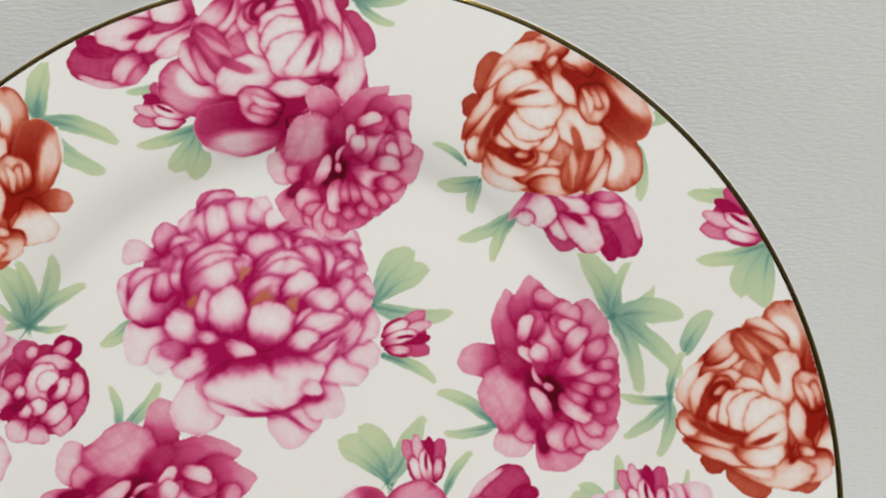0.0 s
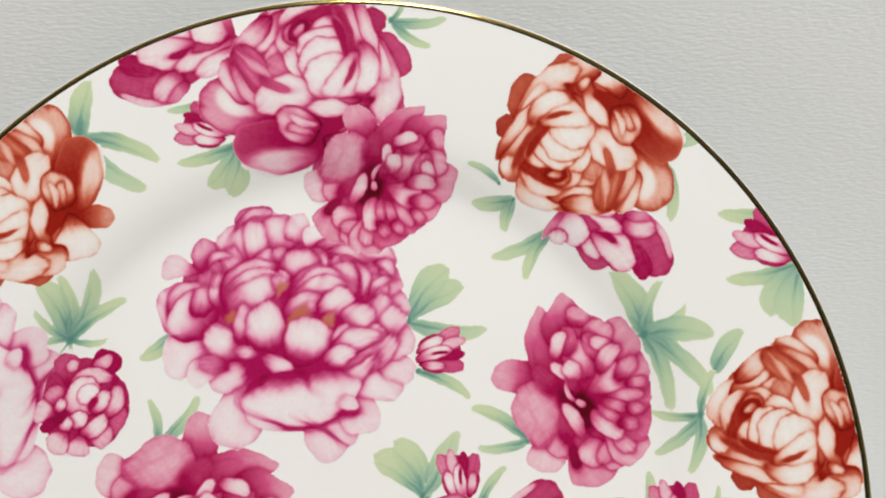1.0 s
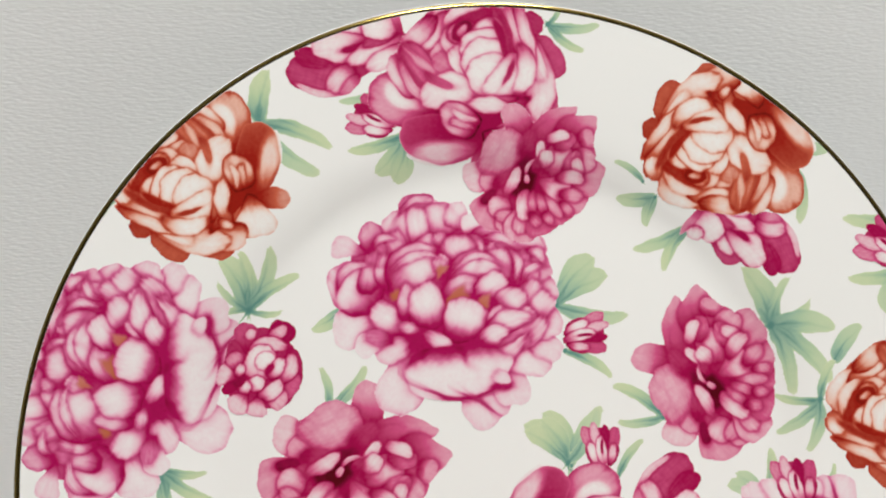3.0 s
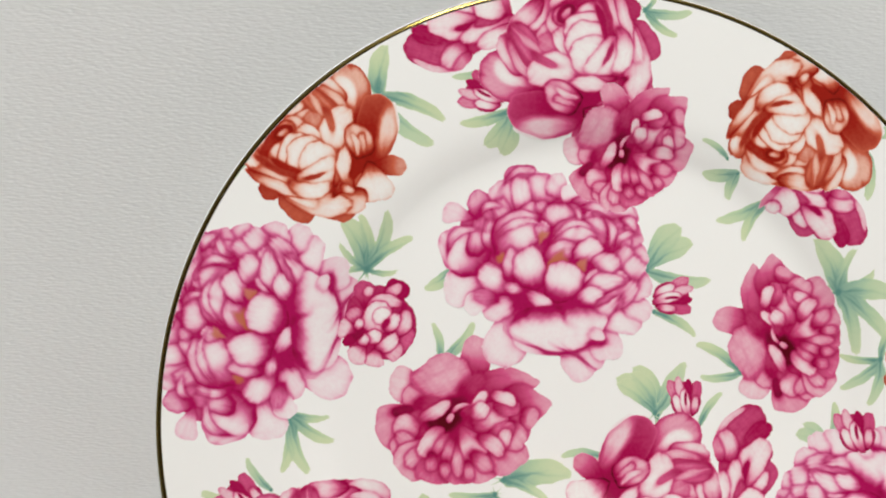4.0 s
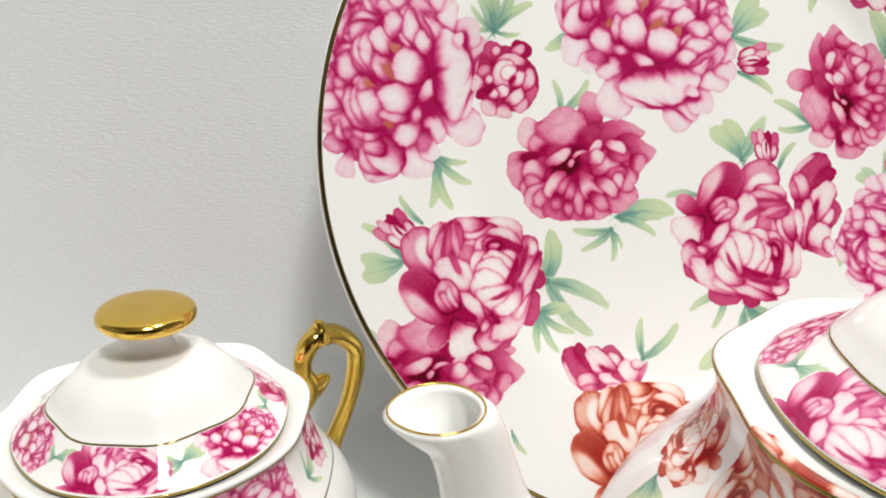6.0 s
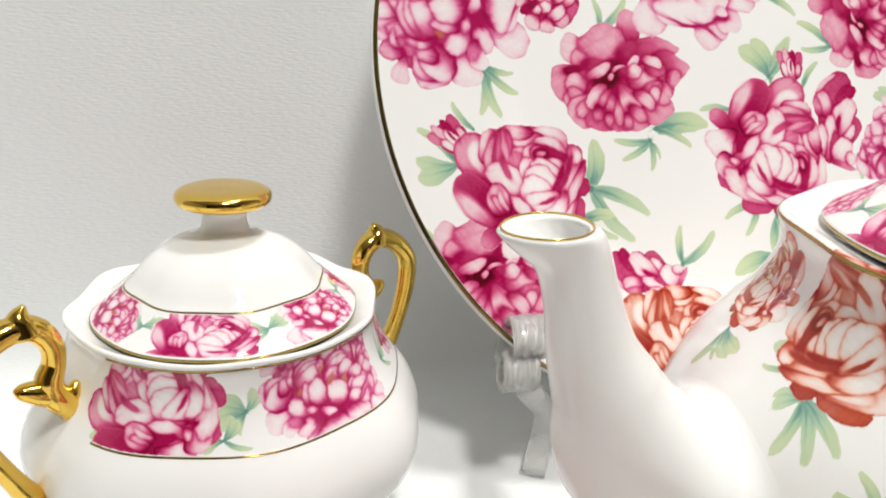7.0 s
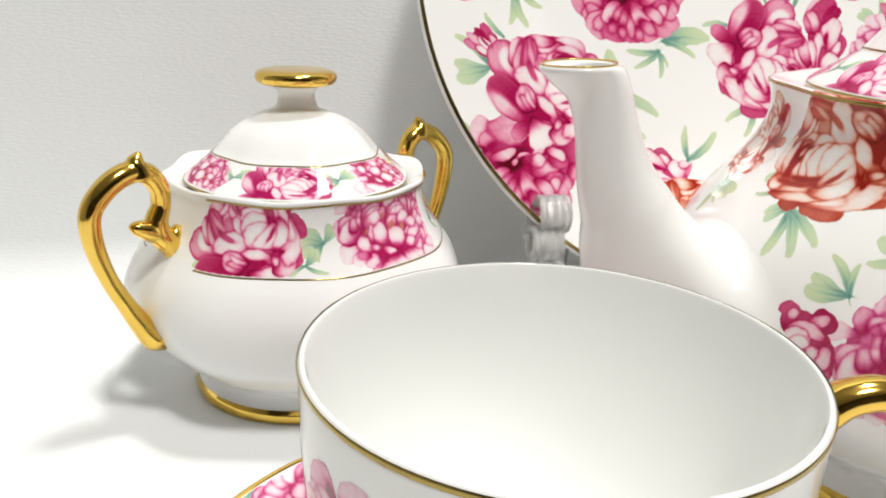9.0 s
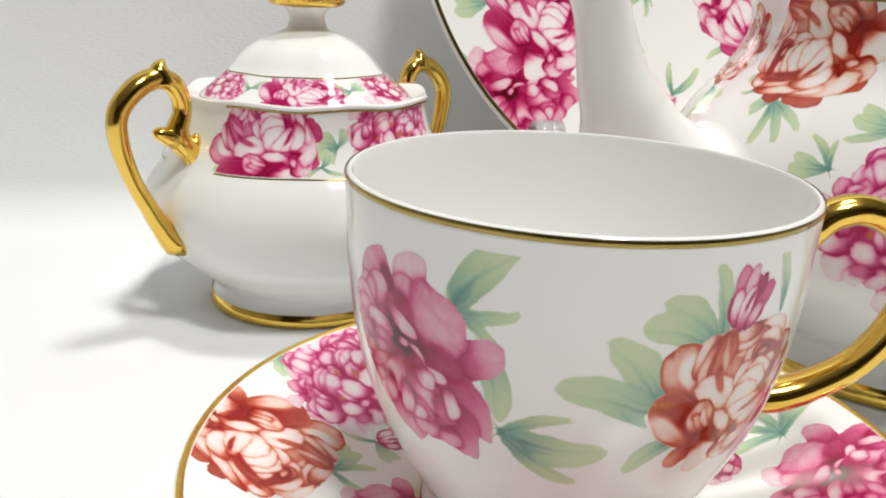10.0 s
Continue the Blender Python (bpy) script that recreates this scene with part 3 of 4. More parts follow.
def on_disc(heights, limit, x0, y0, size, turn=0.0):
    """For plates: spots lie in the plate's plane, in metres from its middle."""
    c, s = math.cos(math.radians(turn)), math.sin(math.radians(turn))

    def place(x, y, lift):
        px, py = x0 + size * (c * x - s * y), y0 + size * (s * x + c * y)
        r = np.hypot(px, py) + 1e-9
        return np.stack([px, py, heights(np.minimum(r, limit)) + lift + 0.000014], -1), ease(r, limit + 0.0002, limit - 0.0002)

    return place


def on_turned(surface, angle, h, size, turn=0.0, low=None, high=None, squeeze=1.0):
    """For cups and pots: the motif lies round a point at that angle (degrees) and height."""
    c, s = math.cos(math.radians(turn)), math.sin(math.radians(turn))
    run0 = surface.run_at(h)
    p = surface.point(0.0, run0)
    radius = math.hypot(p[0], p[1])
    low = 0.0 if low is None else surface.run_at(low)
    high = surface.run[-1] if high is None else surface.run_at(high)

    def place(x, y, lift):
        a = math.radians(angle) + size * squeeze * (c * x - s * y) / radius
        run = run0 + size * (s * x + c * y)
        free = ease(run, low - 0.0001, low + 0.0001) * ease(run, high + 0.0001, high - 0.0001)
        run = np.clip(run, low - 0.0003, high + 0.0003)
        return surface.point(a, run) + (lift + 0.00002) * surface.normal(a, run), free

    return place


# ---- the unseen room, added to shape the light, and the table ----
def slab(name, low, high, material, label, kind="structure"):
    x0, y0, z0 = low
    x1, y1, z1 = high
    v = [(x, y, z) for z in (z0, z1) for y in (y0, y1) for x in (x0, x1)]
    f = [(0, 2, 3, 1), (4, 5, 7, 6), (0, 1, 5, 4), (2, 6, 7, 3), (0, 4, 6, 2), (1, 3, 7, 5)]
    ob = link_mesh(name, v, f, material, None, "", False)
    return tagged(ob, label, "", "", kind)


# unseen dark floor and south wall: added to darken reflections and the cup's front
slab("floor", (-2.2, -2.6, -0.80), (2.2, 1.6, -0.74), DARK, "unseen dark floor, added for dark reflections in the gold")
# pale ceiling and walls out of view, added to fill with bounced light
slab("ceiling", (-2.2, -2.6, 1.80), (2.2, 1.6, 1.86), WALL, "unseen pale ceiling, added to bounce light")
slab("bounce_wall_north", (-2.2, 1.6, -0.8), (2.2, 1.7, 1.86), WALL, "unseen pale wall, added to bounce light")
slab("added_wall_south", (-2.2, -2.7, -0.8), (2.2, -2.6, 1.86), DARK, "unseen dark wall behind the camera, added to darken reflections")
slab("bounce_wall_east", (2.2, -2.7, -0.8), (2.3, 1.7, 1.86), WALL, "unseen pale wall, added to bounce light")
slab("bounce_wall_west", (-2.3, -2.7, -0.8), (-2.2, 1.7, 1.86), WALL, "unseen pale wall, added to bounce light")
slab("table", (-0.9, -0.75, -0.74), (0.9, 0.30, -0.006), WOOD, "plain wooden table under the white cloth")


def cloth_backdrop():
    """White cloth over the table that sweeps up behind the crockery."""
    wall, bend = 0.064, 0.022
    line = [(-0.74, 0.0), (-0.4, 0.0), (-0.2, 0.0), (-0.05, 0.0), (0.01, 0.0), (0.036, 0.0)]
    for k in range(1, 13):
        a = math.pi / 2 * k / 12
        line.append((wall - bend + bend * math.sin(a), bend - bend * math.cos(a)))
    line += [(wall + 0.004, 0.2), (wall + 0.008, 0.4), (wall + 0.012, 0.75)]
    xs = np.linspace(-0.85, 0.85, 60)
    verts, uv, run = [], [], 0.0
    for k, (y, z) in enumerate(line):
        if k:
            run += math.dist(line[k - 1], (y, z))
        for x in xs:
            sway = 0.0025 * noise.noise((x * 3.1, run * 2.3, 0.4)) if z > 0.05 else 0.0
            verts.append((x, y + sway, z))
            uv.append((x, run))
    n = len(xs)
    faces = [(j * n + i, j * n + i + 1, (j + 1) * n + i + 1, (j + 1) * n + i) for j in range(len(line) - 1) for i in range(n - 1)]
    ob = link_mesh("backdrop", verts, faces, CLOTH)
    me = ob.data
    loops = np.empty(len(me.loops), int)
    me.loops.foreach_get("vertex_index", loops)
    me.uv_layers.new(name="UVMap").data.foreach_set("uv", np.array(uv)[loops].ravel())
    thick = ob.modifiers.new("thickness", "SOLIDIFY")
    thick.thickness, thick.offset = 0.001, -1
    return tagged(ob, "white woven cloth over the table, sweeping up as a backdrop", "", "", "structure")


cloth_backdrop()


# ---- dinner plate ----
PLATE_FRONT = [(0.0, -0.0065), (0.03, -0.0065), (0.06, -0.0065), (0.076, -0.0065), (0.083, -0.0060), (0.089, -0.0043), (0.095, -0.0030), (0.105, -0.0021), (0.118, -0.0011), (0.128, -0.0004), (0.1336, 0.0)]
PLATE_BACK = [(0.1346, -0.0007), (0.1347, -0.0018), (0.1333, -0.0030), (0.122, -0.0047), (0.105, -0.0064), (0.094, -0.0085), (0.086, -0.0105), (0.081, -0.0130), (0.078, -0.0138), (0.0755, -0.0130), (0.074, -0.0105), (0.04, -0.0102), (0.0, -0.0102)]


def heights_of(front):
    line = curve_through(front, 6)
    return lambda r: np.interp(r, line[:, 0], line[:, 1])


plate = thing("dinner_plate", Matrix.Translation((0, 0, 0.1446)) @ pose(0, 0, 0, 66.81, 0, 0) @ pose(0, 0, 0, 0, -0.3, 0), "white peony-print dinner plate with gold rim, upright on clear stand", "plate")
plate_shape = Turned(np.vstack([curve_through(PLATE_FRONT, 6), curve_through(PLATE_BACK, 5)]))
plate_shape.mesh("body", PORCELAIN, plate, around=220)
edge = Turned(curve_through([(0.1325, -0.00012), (0.1329, 0.00010), (0.1335, 0.00012), (0.1341, -0.00012)], 4))
edge.mesh("gold_rim", GOLD_LINE, plate, "thin gold line round the rim", around=220)

plate_height = heights_of(PLATE_FRONT)


def leaf_list(leaves):
    """Directions; bracketed ones have a length and a broad blade, unless they say otherwise."""
    return [(a, 1.0, False) if not isinstance(a, tuple) else (*a, True) if len(a) == 2 else a for a in leaves]


def plate_flower(kind, material, x, y, size, turn, label, level=1):
    lay("flower_print", kind, size, on_disc(plate_height, 0.1326, x, y, size, turn), material, plate, label, level)


def plate_leaves(x, y, size, *leaves):
    lay("leaf_print", leaf_list(leaves), size, on_disc(plate_height, 0.1326, x, y, size), LEAF, plate)


# leaves first, so that flowers overlap them; a bracketed leaf is broad
plate_leaves(-0.0690, 0.0970, 0.0224, (83, 0.70, 2), (-17, 0.96, False), -42)
plate_leaves(-0.0720, 0.0425, 0.0190, (114, 0.92, 2), (96, 0.86, False), 70, (37, 0.88, False), (141, 0.57, False), (-170, 0.43, False), (-8, 0.44, False))
plate_leaves(-0.0259, 0.0941, 0.0172, -163, (-113, 0.85))
plate_leaves(-0.0332, 0.1067, 0.0123, -167)
plate_leaves(0.0175, 0.1271, 0.0149, -2, (-40, 0.87, False), (56, 0.50, False))
plate_leaves(0.0181, 0.0427, 0.0209, (43, 0.86), -10)
plate_leaves(0.0203, 0.0293, 0.0148, -29)
plate_leaves(-0.0447, 0.0426, 0.0107, (-145, 1.00, 2))
plate_leaves(0.0451, 0.0792, 0.0102, 142)
plate_leaves(0.0487, 0.0745, 0.0111, (179, 1.00, 2), (-110, 0.78, 2))
plate_leaves(0.0593, 0.0662, 0.0181, -157, (-124, 0.85, False))
plate_leaves(0.0906, 0.0826, 0.0163, -89)
plate_leaves(0.0908, 0.0890, 0.0108, (-2, 1.00, 2))
plate_leaves(0.1249, 0.0672, 0.0206, -179)
plate_leaves(0.1244, 0.0522, 0.0201, -171, (-120, 0.85))
plate_leaves(0.0813, 0.0357, 0.0223, (110, 0.81, 2), (73, 0.61, False), (28, 0.54, False), (-1, 0.77, 2), -45, (-75, 0.89, False))
plate_leaves(0.0937, 0.0139, 0.0148, (175, 0.79, False), -141, -105, (71, 0.79, False))
plate_leaves(0.0485, 0.0097, 0.0167, 146, (-173, 0.77, False))
plate_leaves(0.0200, -0.0029, 0.0177, (128, 0.83), 58)
plate_leaves(0.0353, -0.0053, 0.0097, 55)
plate_leaves(0.0766, -0.0146, 0.0145, (142, 0.76), 78)
plate_leaves(0.0925, -0.0115, 0.0080, 62)
plate_leaves(-0.0491, 0.0134, 0.0160, (98, 0.73, False), 48)
plate_leaves(0.0983, 0.0249, 0.0130, (53, 1.00, 2))
plate_leaves(-0.1080, 0.0764, 0.0110, -128)
plate_leaves(-0.0950, -0.0014, 0.0185, (-95, 0.94, False), -74, (-38, 0.85, False), (-12, 0.59, False))
plate_leaves(-0.1061, -0.0368, 0.0182, 138, (-173, 0.83))
plate_leaves(-0.1001, -0.0244, 0.0117, 129)
plate_leaves(-0.0566, -0.0448, 0.0173, (80, 1.00, 2))
plate_leaves(-0.0559, -0.0452, 0.0239, (-23, 0.97, False), -52)
plate_leaves(-0.0592, -0.0561, 0.0145, (7, 0.77, 2), (-32, 0.95, False), -68, (-98, 0.91, False))
plate_leaves(-0.0289, -0.0232, 0.0207, (5, 1.00, 2), (-25, 0.71, False))
plate_leaves(-0.0317, -0.0277, 0.0139, 179, (-147, 0.93, False), (-89, 0.79, False), (-59, 0.52, False))
plate_leaves(0.0206, -0.0040, 0.0188, (122, 0.92), 61)
plate_leaves(0.0344, -0.0069, 0.0122, 55)
plate_leaves(0.0032, -0.0167, 0.0133, 176)
plate_leaves(0.0108, -0.0520, 0.0145, -160, (-113, 0.88, False))
plate_leaves(0.0191, -0.0569, 0.0191, (-22, 1.00, 2))
plate_leaves(0.0182, -0.0734, 0.0190, (-168, 1.00, 2))
plate_leaves(0.0191, -0.0569, 0.0175, -94)
plate_leaves(0.0581, -0.0329, 0.0093, (31, 0.92, False), -62, (-15, 0.90, False))
plate_leaves(-0.0217, -0.0737, 0.0174, (91, 0.79, False), 40)
plate_leaves(-0.1151, -0.0661, 0.0096, 122)
plate_leaves(0.0627, -0.0299, 0.0140, 250, 300)
plate_leaves(-0.0720, -0.0950, 0.0090, -60)
plate_leaves(0.0500, -0.0900, 0.0160, 120, 60, 20)
plate_leaves(0.1050, -0.0450, 0.0150, 60, (20, 0.9))

plate_flower("half_peony", MAGENTA, -0.0430, 0.1180, 0.0200, 122, "dark magenta side peony print")
plate_flower("rose", MAGENTA, -0.0060, 0.1125, 0.0305, 85, "magenta and white peony print", 2)
plate_flower("mirrored_rose", RUST, -0.0874, 0.0809, 0.0265, -2, "rust-red and white peony print")
plate_flower("half_peony", MAGENTA, 0.0755, 0.0625, 0.0180, -115, "small magenta side peony print")
plate_flower("rose", RUST, 0.0685, 0.0890, 0.0272, -150, "rust-red and white peony print", 2)
plate_flower("mirrored_rose", RUST, 0.1170, 0.0117, 0.0258, -1, "rust-red and white peony print")
plate_flower("bud", MAGENTA, 0.0263, 0.0340, 0.0084, -80, "small magenta bud print", 2)
plate_flower("open_peony", PINK, -0.0131, 0.0430, 0.0347, -1, "large pale pink peony print", 2)
plate_flower("deep_peony", MAGENTA, 0.0115, 0.0830, 0.0236, 32, "deep magenta peony print", 3)
plate_flower("deep_peony", MAGENTA, 0.0618, 0.0208, 0.0256, 87, "deep magenta peony print")
plate_flower("bud", MAGENTA, -0.0354, 0.0986, 0.0088, 70, "small magenta bud print", 1)
plate_flower("bud", MAGENTA, 0.0855, -0.0093, 0.0084, 10, "small magenta bud print", 3)
plate_flower("bud", MAGENTA, 0.1160, 0.0587, 0.0104, 60, "small magenta bud print", 3)
plate_flower("small_peony", MAGENTA, -0.0678, 0.0255, 0.0134, 0, "small magenta peony print", 3)
plate_flower("open_peony", PINK, -0.1066, 0.0247, 0.0340, 87, "large pale pink peony print")
plate_flower("deep_peony", MAGENTA, -0.0433, -0.0025, 0.0278, -1, "deep magenta peony print")
plate_flower("deep_peony", MAGENTA, -0.0965, -0.0735, 0.0280, -10, "deep magenta peony print")
plate_flower("rose", MAGENTA, -0.0811, -0.0424, 0.0277, 41, "magenta and white peony print", 2)
plate_flower("half_peony", MAGENTA, 0.0483, -0.0191, 0.0200, -3, "magenta side peony print")
plate_flower("rose", MAGENTA, 0.0202, -0.0318, 0.0288, -41, "magenta and white peony print", 2)
plate_flower("open_peony", PINK, 0.0860, -0.0380, 0.0310, 140, "large pale pink peony print")
plate_flower("half_peony", MAGENTA, -0.0380, -0.0770, 0.0165, 75, "small magenta side peony print")
plate_flower("rose", RUST, -0.0247, -0.1010, 0.0267, 37, "rust-red and white peony print", 2)
plate_flower("bud", MAGENTA, -0.1083, -0.0270, 0.0086, 50, "small magenta bud print", 1)
plate_flower("bud", MAGENTA, 0.0298, 0.0016, 0.0079, 5, "small magenta bud print", 1)
plate_flower("deep_peony", MAGENTA, 0.0520, -0.0930, 0.0240, 200, "deep magenta peony print")


# ---- plate stand ----
def plate_stand():
    ob = thing("plate_stand", pose(0, 0, 0), "clear ribbed plastic plate easel with hooked arms, holding the plate", "plate stand")
    for k in (-1, 1):
        hook = [(0.0868, -0.0250, 0.0420), (0.0870, -0.0290, 0.0520), (0.0876, -0.0365, 0.0615), (0.0882, -0.0440, 0.0650), (0.0886, -0.0500, 0.0605), (0.0890, -0.0495, 0.0550), (0.0894, -0.0460, 0.0532)]
        loop = [(0.0905, -0.0440, 0.0535), (0.0915, -0.0505, 0.0530), (0.0920, -0.0535, 0.0485), (0.0922, -0.0510, 0.0440), (0.0918, -0.0450, 0.0435), (0.0905, -0.0405, 0.0475), (0.0890, -0.0330, 0.0470)]
        leg = [(0.0890, -0.0300, 0.0440), (0.0850, -0.0380, 0.0370), (0.0800, -0.0390, 0.0310), (0.0750, -0.0350, 0.0230), (0.0735, -0.0300, 0.0130), (0.0760, -0.0330, 0.0050), (0.0800, -0.0400, 0.0024)]
        rear = [(0.0868, -0.0250, 0.0400), (0.0740, -0.0080, 0.0360), (0.0560, 0.0220, 0.0260), (0.0460, 0.048, 0.0022)]
        for name, line, size, flat, label in (("hook", hook, 0.0013, 4.4, "clear ribbed hook over the rim"), ("loop", loop, 0.0013, 4.0, "clear ribbed loop under the rim"), ("leg", leg, 0.0017, 2.6, "clear front leg"), ("rear_leg", rear, 0.0024, 1.8, "clear rear leg")):
            line = curve_through([(k * x, y, z) for x, y, z in line], 7)
            grip = tube(name, line, [size] * len(line), CLEAR, ob, label, sides=16, flat=flat, side=(1, 0, 0))
            if name in ("hook", "loop"):
                for shift in (-0.0048, -0.0016, 0.0016, 0.0048):
                    tube("rib", line + np.array([shift, 0, 0]), [0.0015] * len(line), CLEAR, grip, "", sides=8, side=(1, 0, 0))
    bar = curve_through([(-0.074, -0.008, 0.036), (0.0, 0.004, 0.038), (0.074, -0.008, 0.036)], 8)
    tube("crossbar", bar, [0.0026] * len(bar), CLEAR, ob, "clear crossbar", sides=10, side=(0, 0, 1))


plate_stand()


# ---- sugar bowl ----
def crockery_handle(parent, path, radii, label, azimuth, name="handle", flat=1.15):
    d = np.array([math.cos(math.radians(azimuth)), math.sin(math.radians(azimuth)), 0])
    line = curve_through([(*(d * r)[:2], h) for r, h in path], 7)
    size = np.interp(np.linspace(0, 1, len(line)), np.linspace(0, 1, len(radii)), radii)
    return tube(name, line, size, GOLD, parent, label, sides=16, flat=flat, side=(-d[1], d[0], 0))


BOWL = [(0.0, 0.003), (0.030, 0.002), (0.0355, 0.0), (0.0374, 0.0008), (0.0372, 0.0035), (0.0352, 0.0075), (0.0365, 0.0105), (0.0440, 0.0165), (0.0530, 0.0255), (0.0578, 0.0355), (0.0580, 0.0430), (0.0548, 0.0510), (0.0503, 0.0575), (0.0462, 0.0640), (0.0440, 0.0700), (0.0432, 0.0748), (0.0440, 0.0778)]
BOWL_IN = [(0.0434, 0.0786), (0.0420, 0.0780), (0.0380, 0.0755), (0.0360, 0.0740)]
bowl = thing("sugar_bowl", pose(-0.183, -0.045, 0), "white porcelain sugar bowl with peony band, lid and two gold handles", "sugar bowl")
bowl_shape = Turned(np.vstack([curve_through(BOWL, 5), curve_through(BOWL_IN, 4)]), 8, ((0.0, 0.0), (0.010, 0.003), (0.03, 0.019), (0.06, 0.010), (0.079, 0.019)), ((0.0, 0.0), (0.068, 0.0), (0.078, 0.0006)), 12)
bowl_shape.mesh("body", PORCELAIN, bowl, around=192)
foot = Turned(curve_through([(0.03565, -0.0001), (0.0376, 0.0006), (0.03755, 0.0028), (0.0368, 0.0048)], 4))
foot.mesh("foot_ring", GOLD, bowl, "gold foot ring", around=160)
for arc in ((-131, 16), (49, 196)):
    ring_line("rim_line", bowl_shape, bowl_shape.run_at(0.0766), 0.00045, GOLD_LINE, bowl, "thin gold line", arc=arc)
    ring_line("band_line", bowl_shape, bowl_shape.run_at(0.0566), 0.0003, GOLD_LINE, bowl, "thin gold line", arc=arc)

EAR = [(0.0440, 0.0555), (0.0475, 0.0600), (0.0515, 0.0650), (0.0520, 0.0690), (0.0503, 0.0735), (0.0503, 0.0785), (0.0530, 0.0832), (0.0580, 0.0852), (0.0650, 0.0825), (0.0712, 0.0755), (0.0716, 0.0665), (0.0685, 0.0550), (0.0636, 0.0445), (0.0594, 0.0368), (0.0555, 0.0315), (0.0505, 0.0280)]
EAR_SIZE = [0.0056, 0.0037, 0.0038, 0.0035, 0.0029, 0.0030, 0.0033, 0.0034, 0.0034, 0.0032, 0.0030, 0.0026, 0.0028, 0.0035, 0.0046, 0.0024]
for azimuth in (212, 32):
    ear = crockery_handle(bowl, EAR, EAR_SIZE, "gold scroll handle", azimuth)
    crockery_handle(ear, [(0.0515, 0.0650), (0.0555, 0.0668), (0.0590, 0.0682), (0.0604, 0.0688)], [0.0036, 0.0032, 0.0020, 0.0006], "gold spur", azimuth, "spur")
    crockery_handle(ear, [(0.0562, 0.0835), (0.0568, 0.0878), (0.0556, 0.0908)], [0.0044, 0.0030, 0.0006], "gold thumb rest", azimuth, "spur")
    crockery_handle(ear, [(0.0475, 0.0600), (0.0462, 0.0640), (0.0452, 0.0665)], [0.0030, 0.0024, 0.0010], "gold leaf tip", azimuth, "spur")

LID = [(0.0345, 0.0750), (0.0372, 0.0757), (0.0376, 0.0766), (0.0366, 0.0779), (0.0330, 0.0808), (0.0296, 0.0836), (0.0280, 0.0850), (0.0262, 0.0868), (0.0238, 0.0897), (0.0208, 0.0927), (0.0165, 0.0955), (0.0112, 0.0977), (0.0074, 0.0994), (0.0062, 0.1025), (0.0064, 0.1048), (0.0082, 0.1068), (0.0060, 0.1075), (0.0, 0.1076)]
lid_shape = Turned(curve_through(LID, 5), 8, ((0.075, 0.004), (0.078, 0.006), (0.085, 0.020), (0.095, 0.020), (0.0985, 0.0)), ((0, 0), (1, 0)), 12)
lid = lid_shape.mesh("lid", PORCELAIN, bowl, "white domed lid with a peony border", around=176)
knob = Turned(curve_through([(0.0, 0.1066), (0.0080, 0.1066), (0.0122, 0.1074), (0.0135, 0.1092), (0.0126, 0.1112), (0.0090, 0.1121), (0.0, 0.1124)], 5))
knob.mesh("knob", GOLD, lid, "flat round gold knob", around=96)
ring_line("edge_line", lid_shape, lid_shape.run_at(0.0763), 0.00045, GOLD_LINE, lid, "thin gold line")
ring_line("border_line", lid_shape, lid_shape.run_at(0.0852), 0.0003, GOLD_LINE, lid, "thin gold line")


def turned_flower(surface, parent, kind, material, angle, h, size, turn, low=None, high=None, label="", squeeze=1.0, level=1):
    lay("flower_print", kind, size, on_turned(surface, angle, h, size, turn, low, high, squeeze), material, parent, label, level)


def turned_leaves(surface, parent, angle, h, size, leaves, low=None, high=None):
    lay("leaf_print", leaf_list(leaves), size, on_turned(surface, angle, h, size, 0.0, low, high), LEAF, parent)


BAND = (0.0570, 0.0765)
for side in (0, 180):
    turned_leaves(bowl_shape, bowl, side - 84, 0.0660, 0.0085, [(150, 0.8), (200, 0.95), (250, 0.7, False), (60, 0.7)], *BAND)
    turned_leaves(bowl_shape, bowl, side - 91, 0.0600, 0.0070, [(60, 0.9), -20, (200, 0.8)], *BAND)
    turned_leaves(bowl_shape, bowl, side - 126, 0.0580, 0.0060, [(170, 0.9), 120], *BAND)
    turned_leaves(bowl_shape, bowl, side - 22, 0.0640, 0.0080, [(20, 0.9), -40, 80], *BAND)
    turned_leaves(bowl_shape, bowl, side + 4, 0.0620, 0.0070, [60, 120, (200, 0.9)], *BAND)
    turned_flower(bowl_shape, bowl, "rose", MAGENTA, side - 113, 0.0683, 0.0192, 85, *BAND, "deep magenta and white peony print")
    turned_flower(bowl_shape, bowl, "open_peony", PINK, side - 54, 0.0660, 0.0195, 0, *BAND, "pink peony print")
    turned_flower(bowl_shape, bowl, "small_peony", MAGENTA, side - 2, 0.0690, 0.0100, 0, *BAND, "small magenta peony print", 1.0, 2)
LID_BAND = (0.0772, 0.0849)
for k in range(6):
    a = -98 + 60 * k
    turned_leaves(lid_shape, lid, a + 28, 0.0815, 0.0065, [(165, 0.9), (215, 0.8, False), (15, 1.0), (60, 0.6, False)], *LID_BAND)
    turned_flower(lid_shape, lid, "rose" if k % 2 == 0 else "open_peony", PINK, a, 0.0808, 0.0120, (20 if k % 2 == 0 else -40), *LID_BAND, "pink peony print", 1.25)


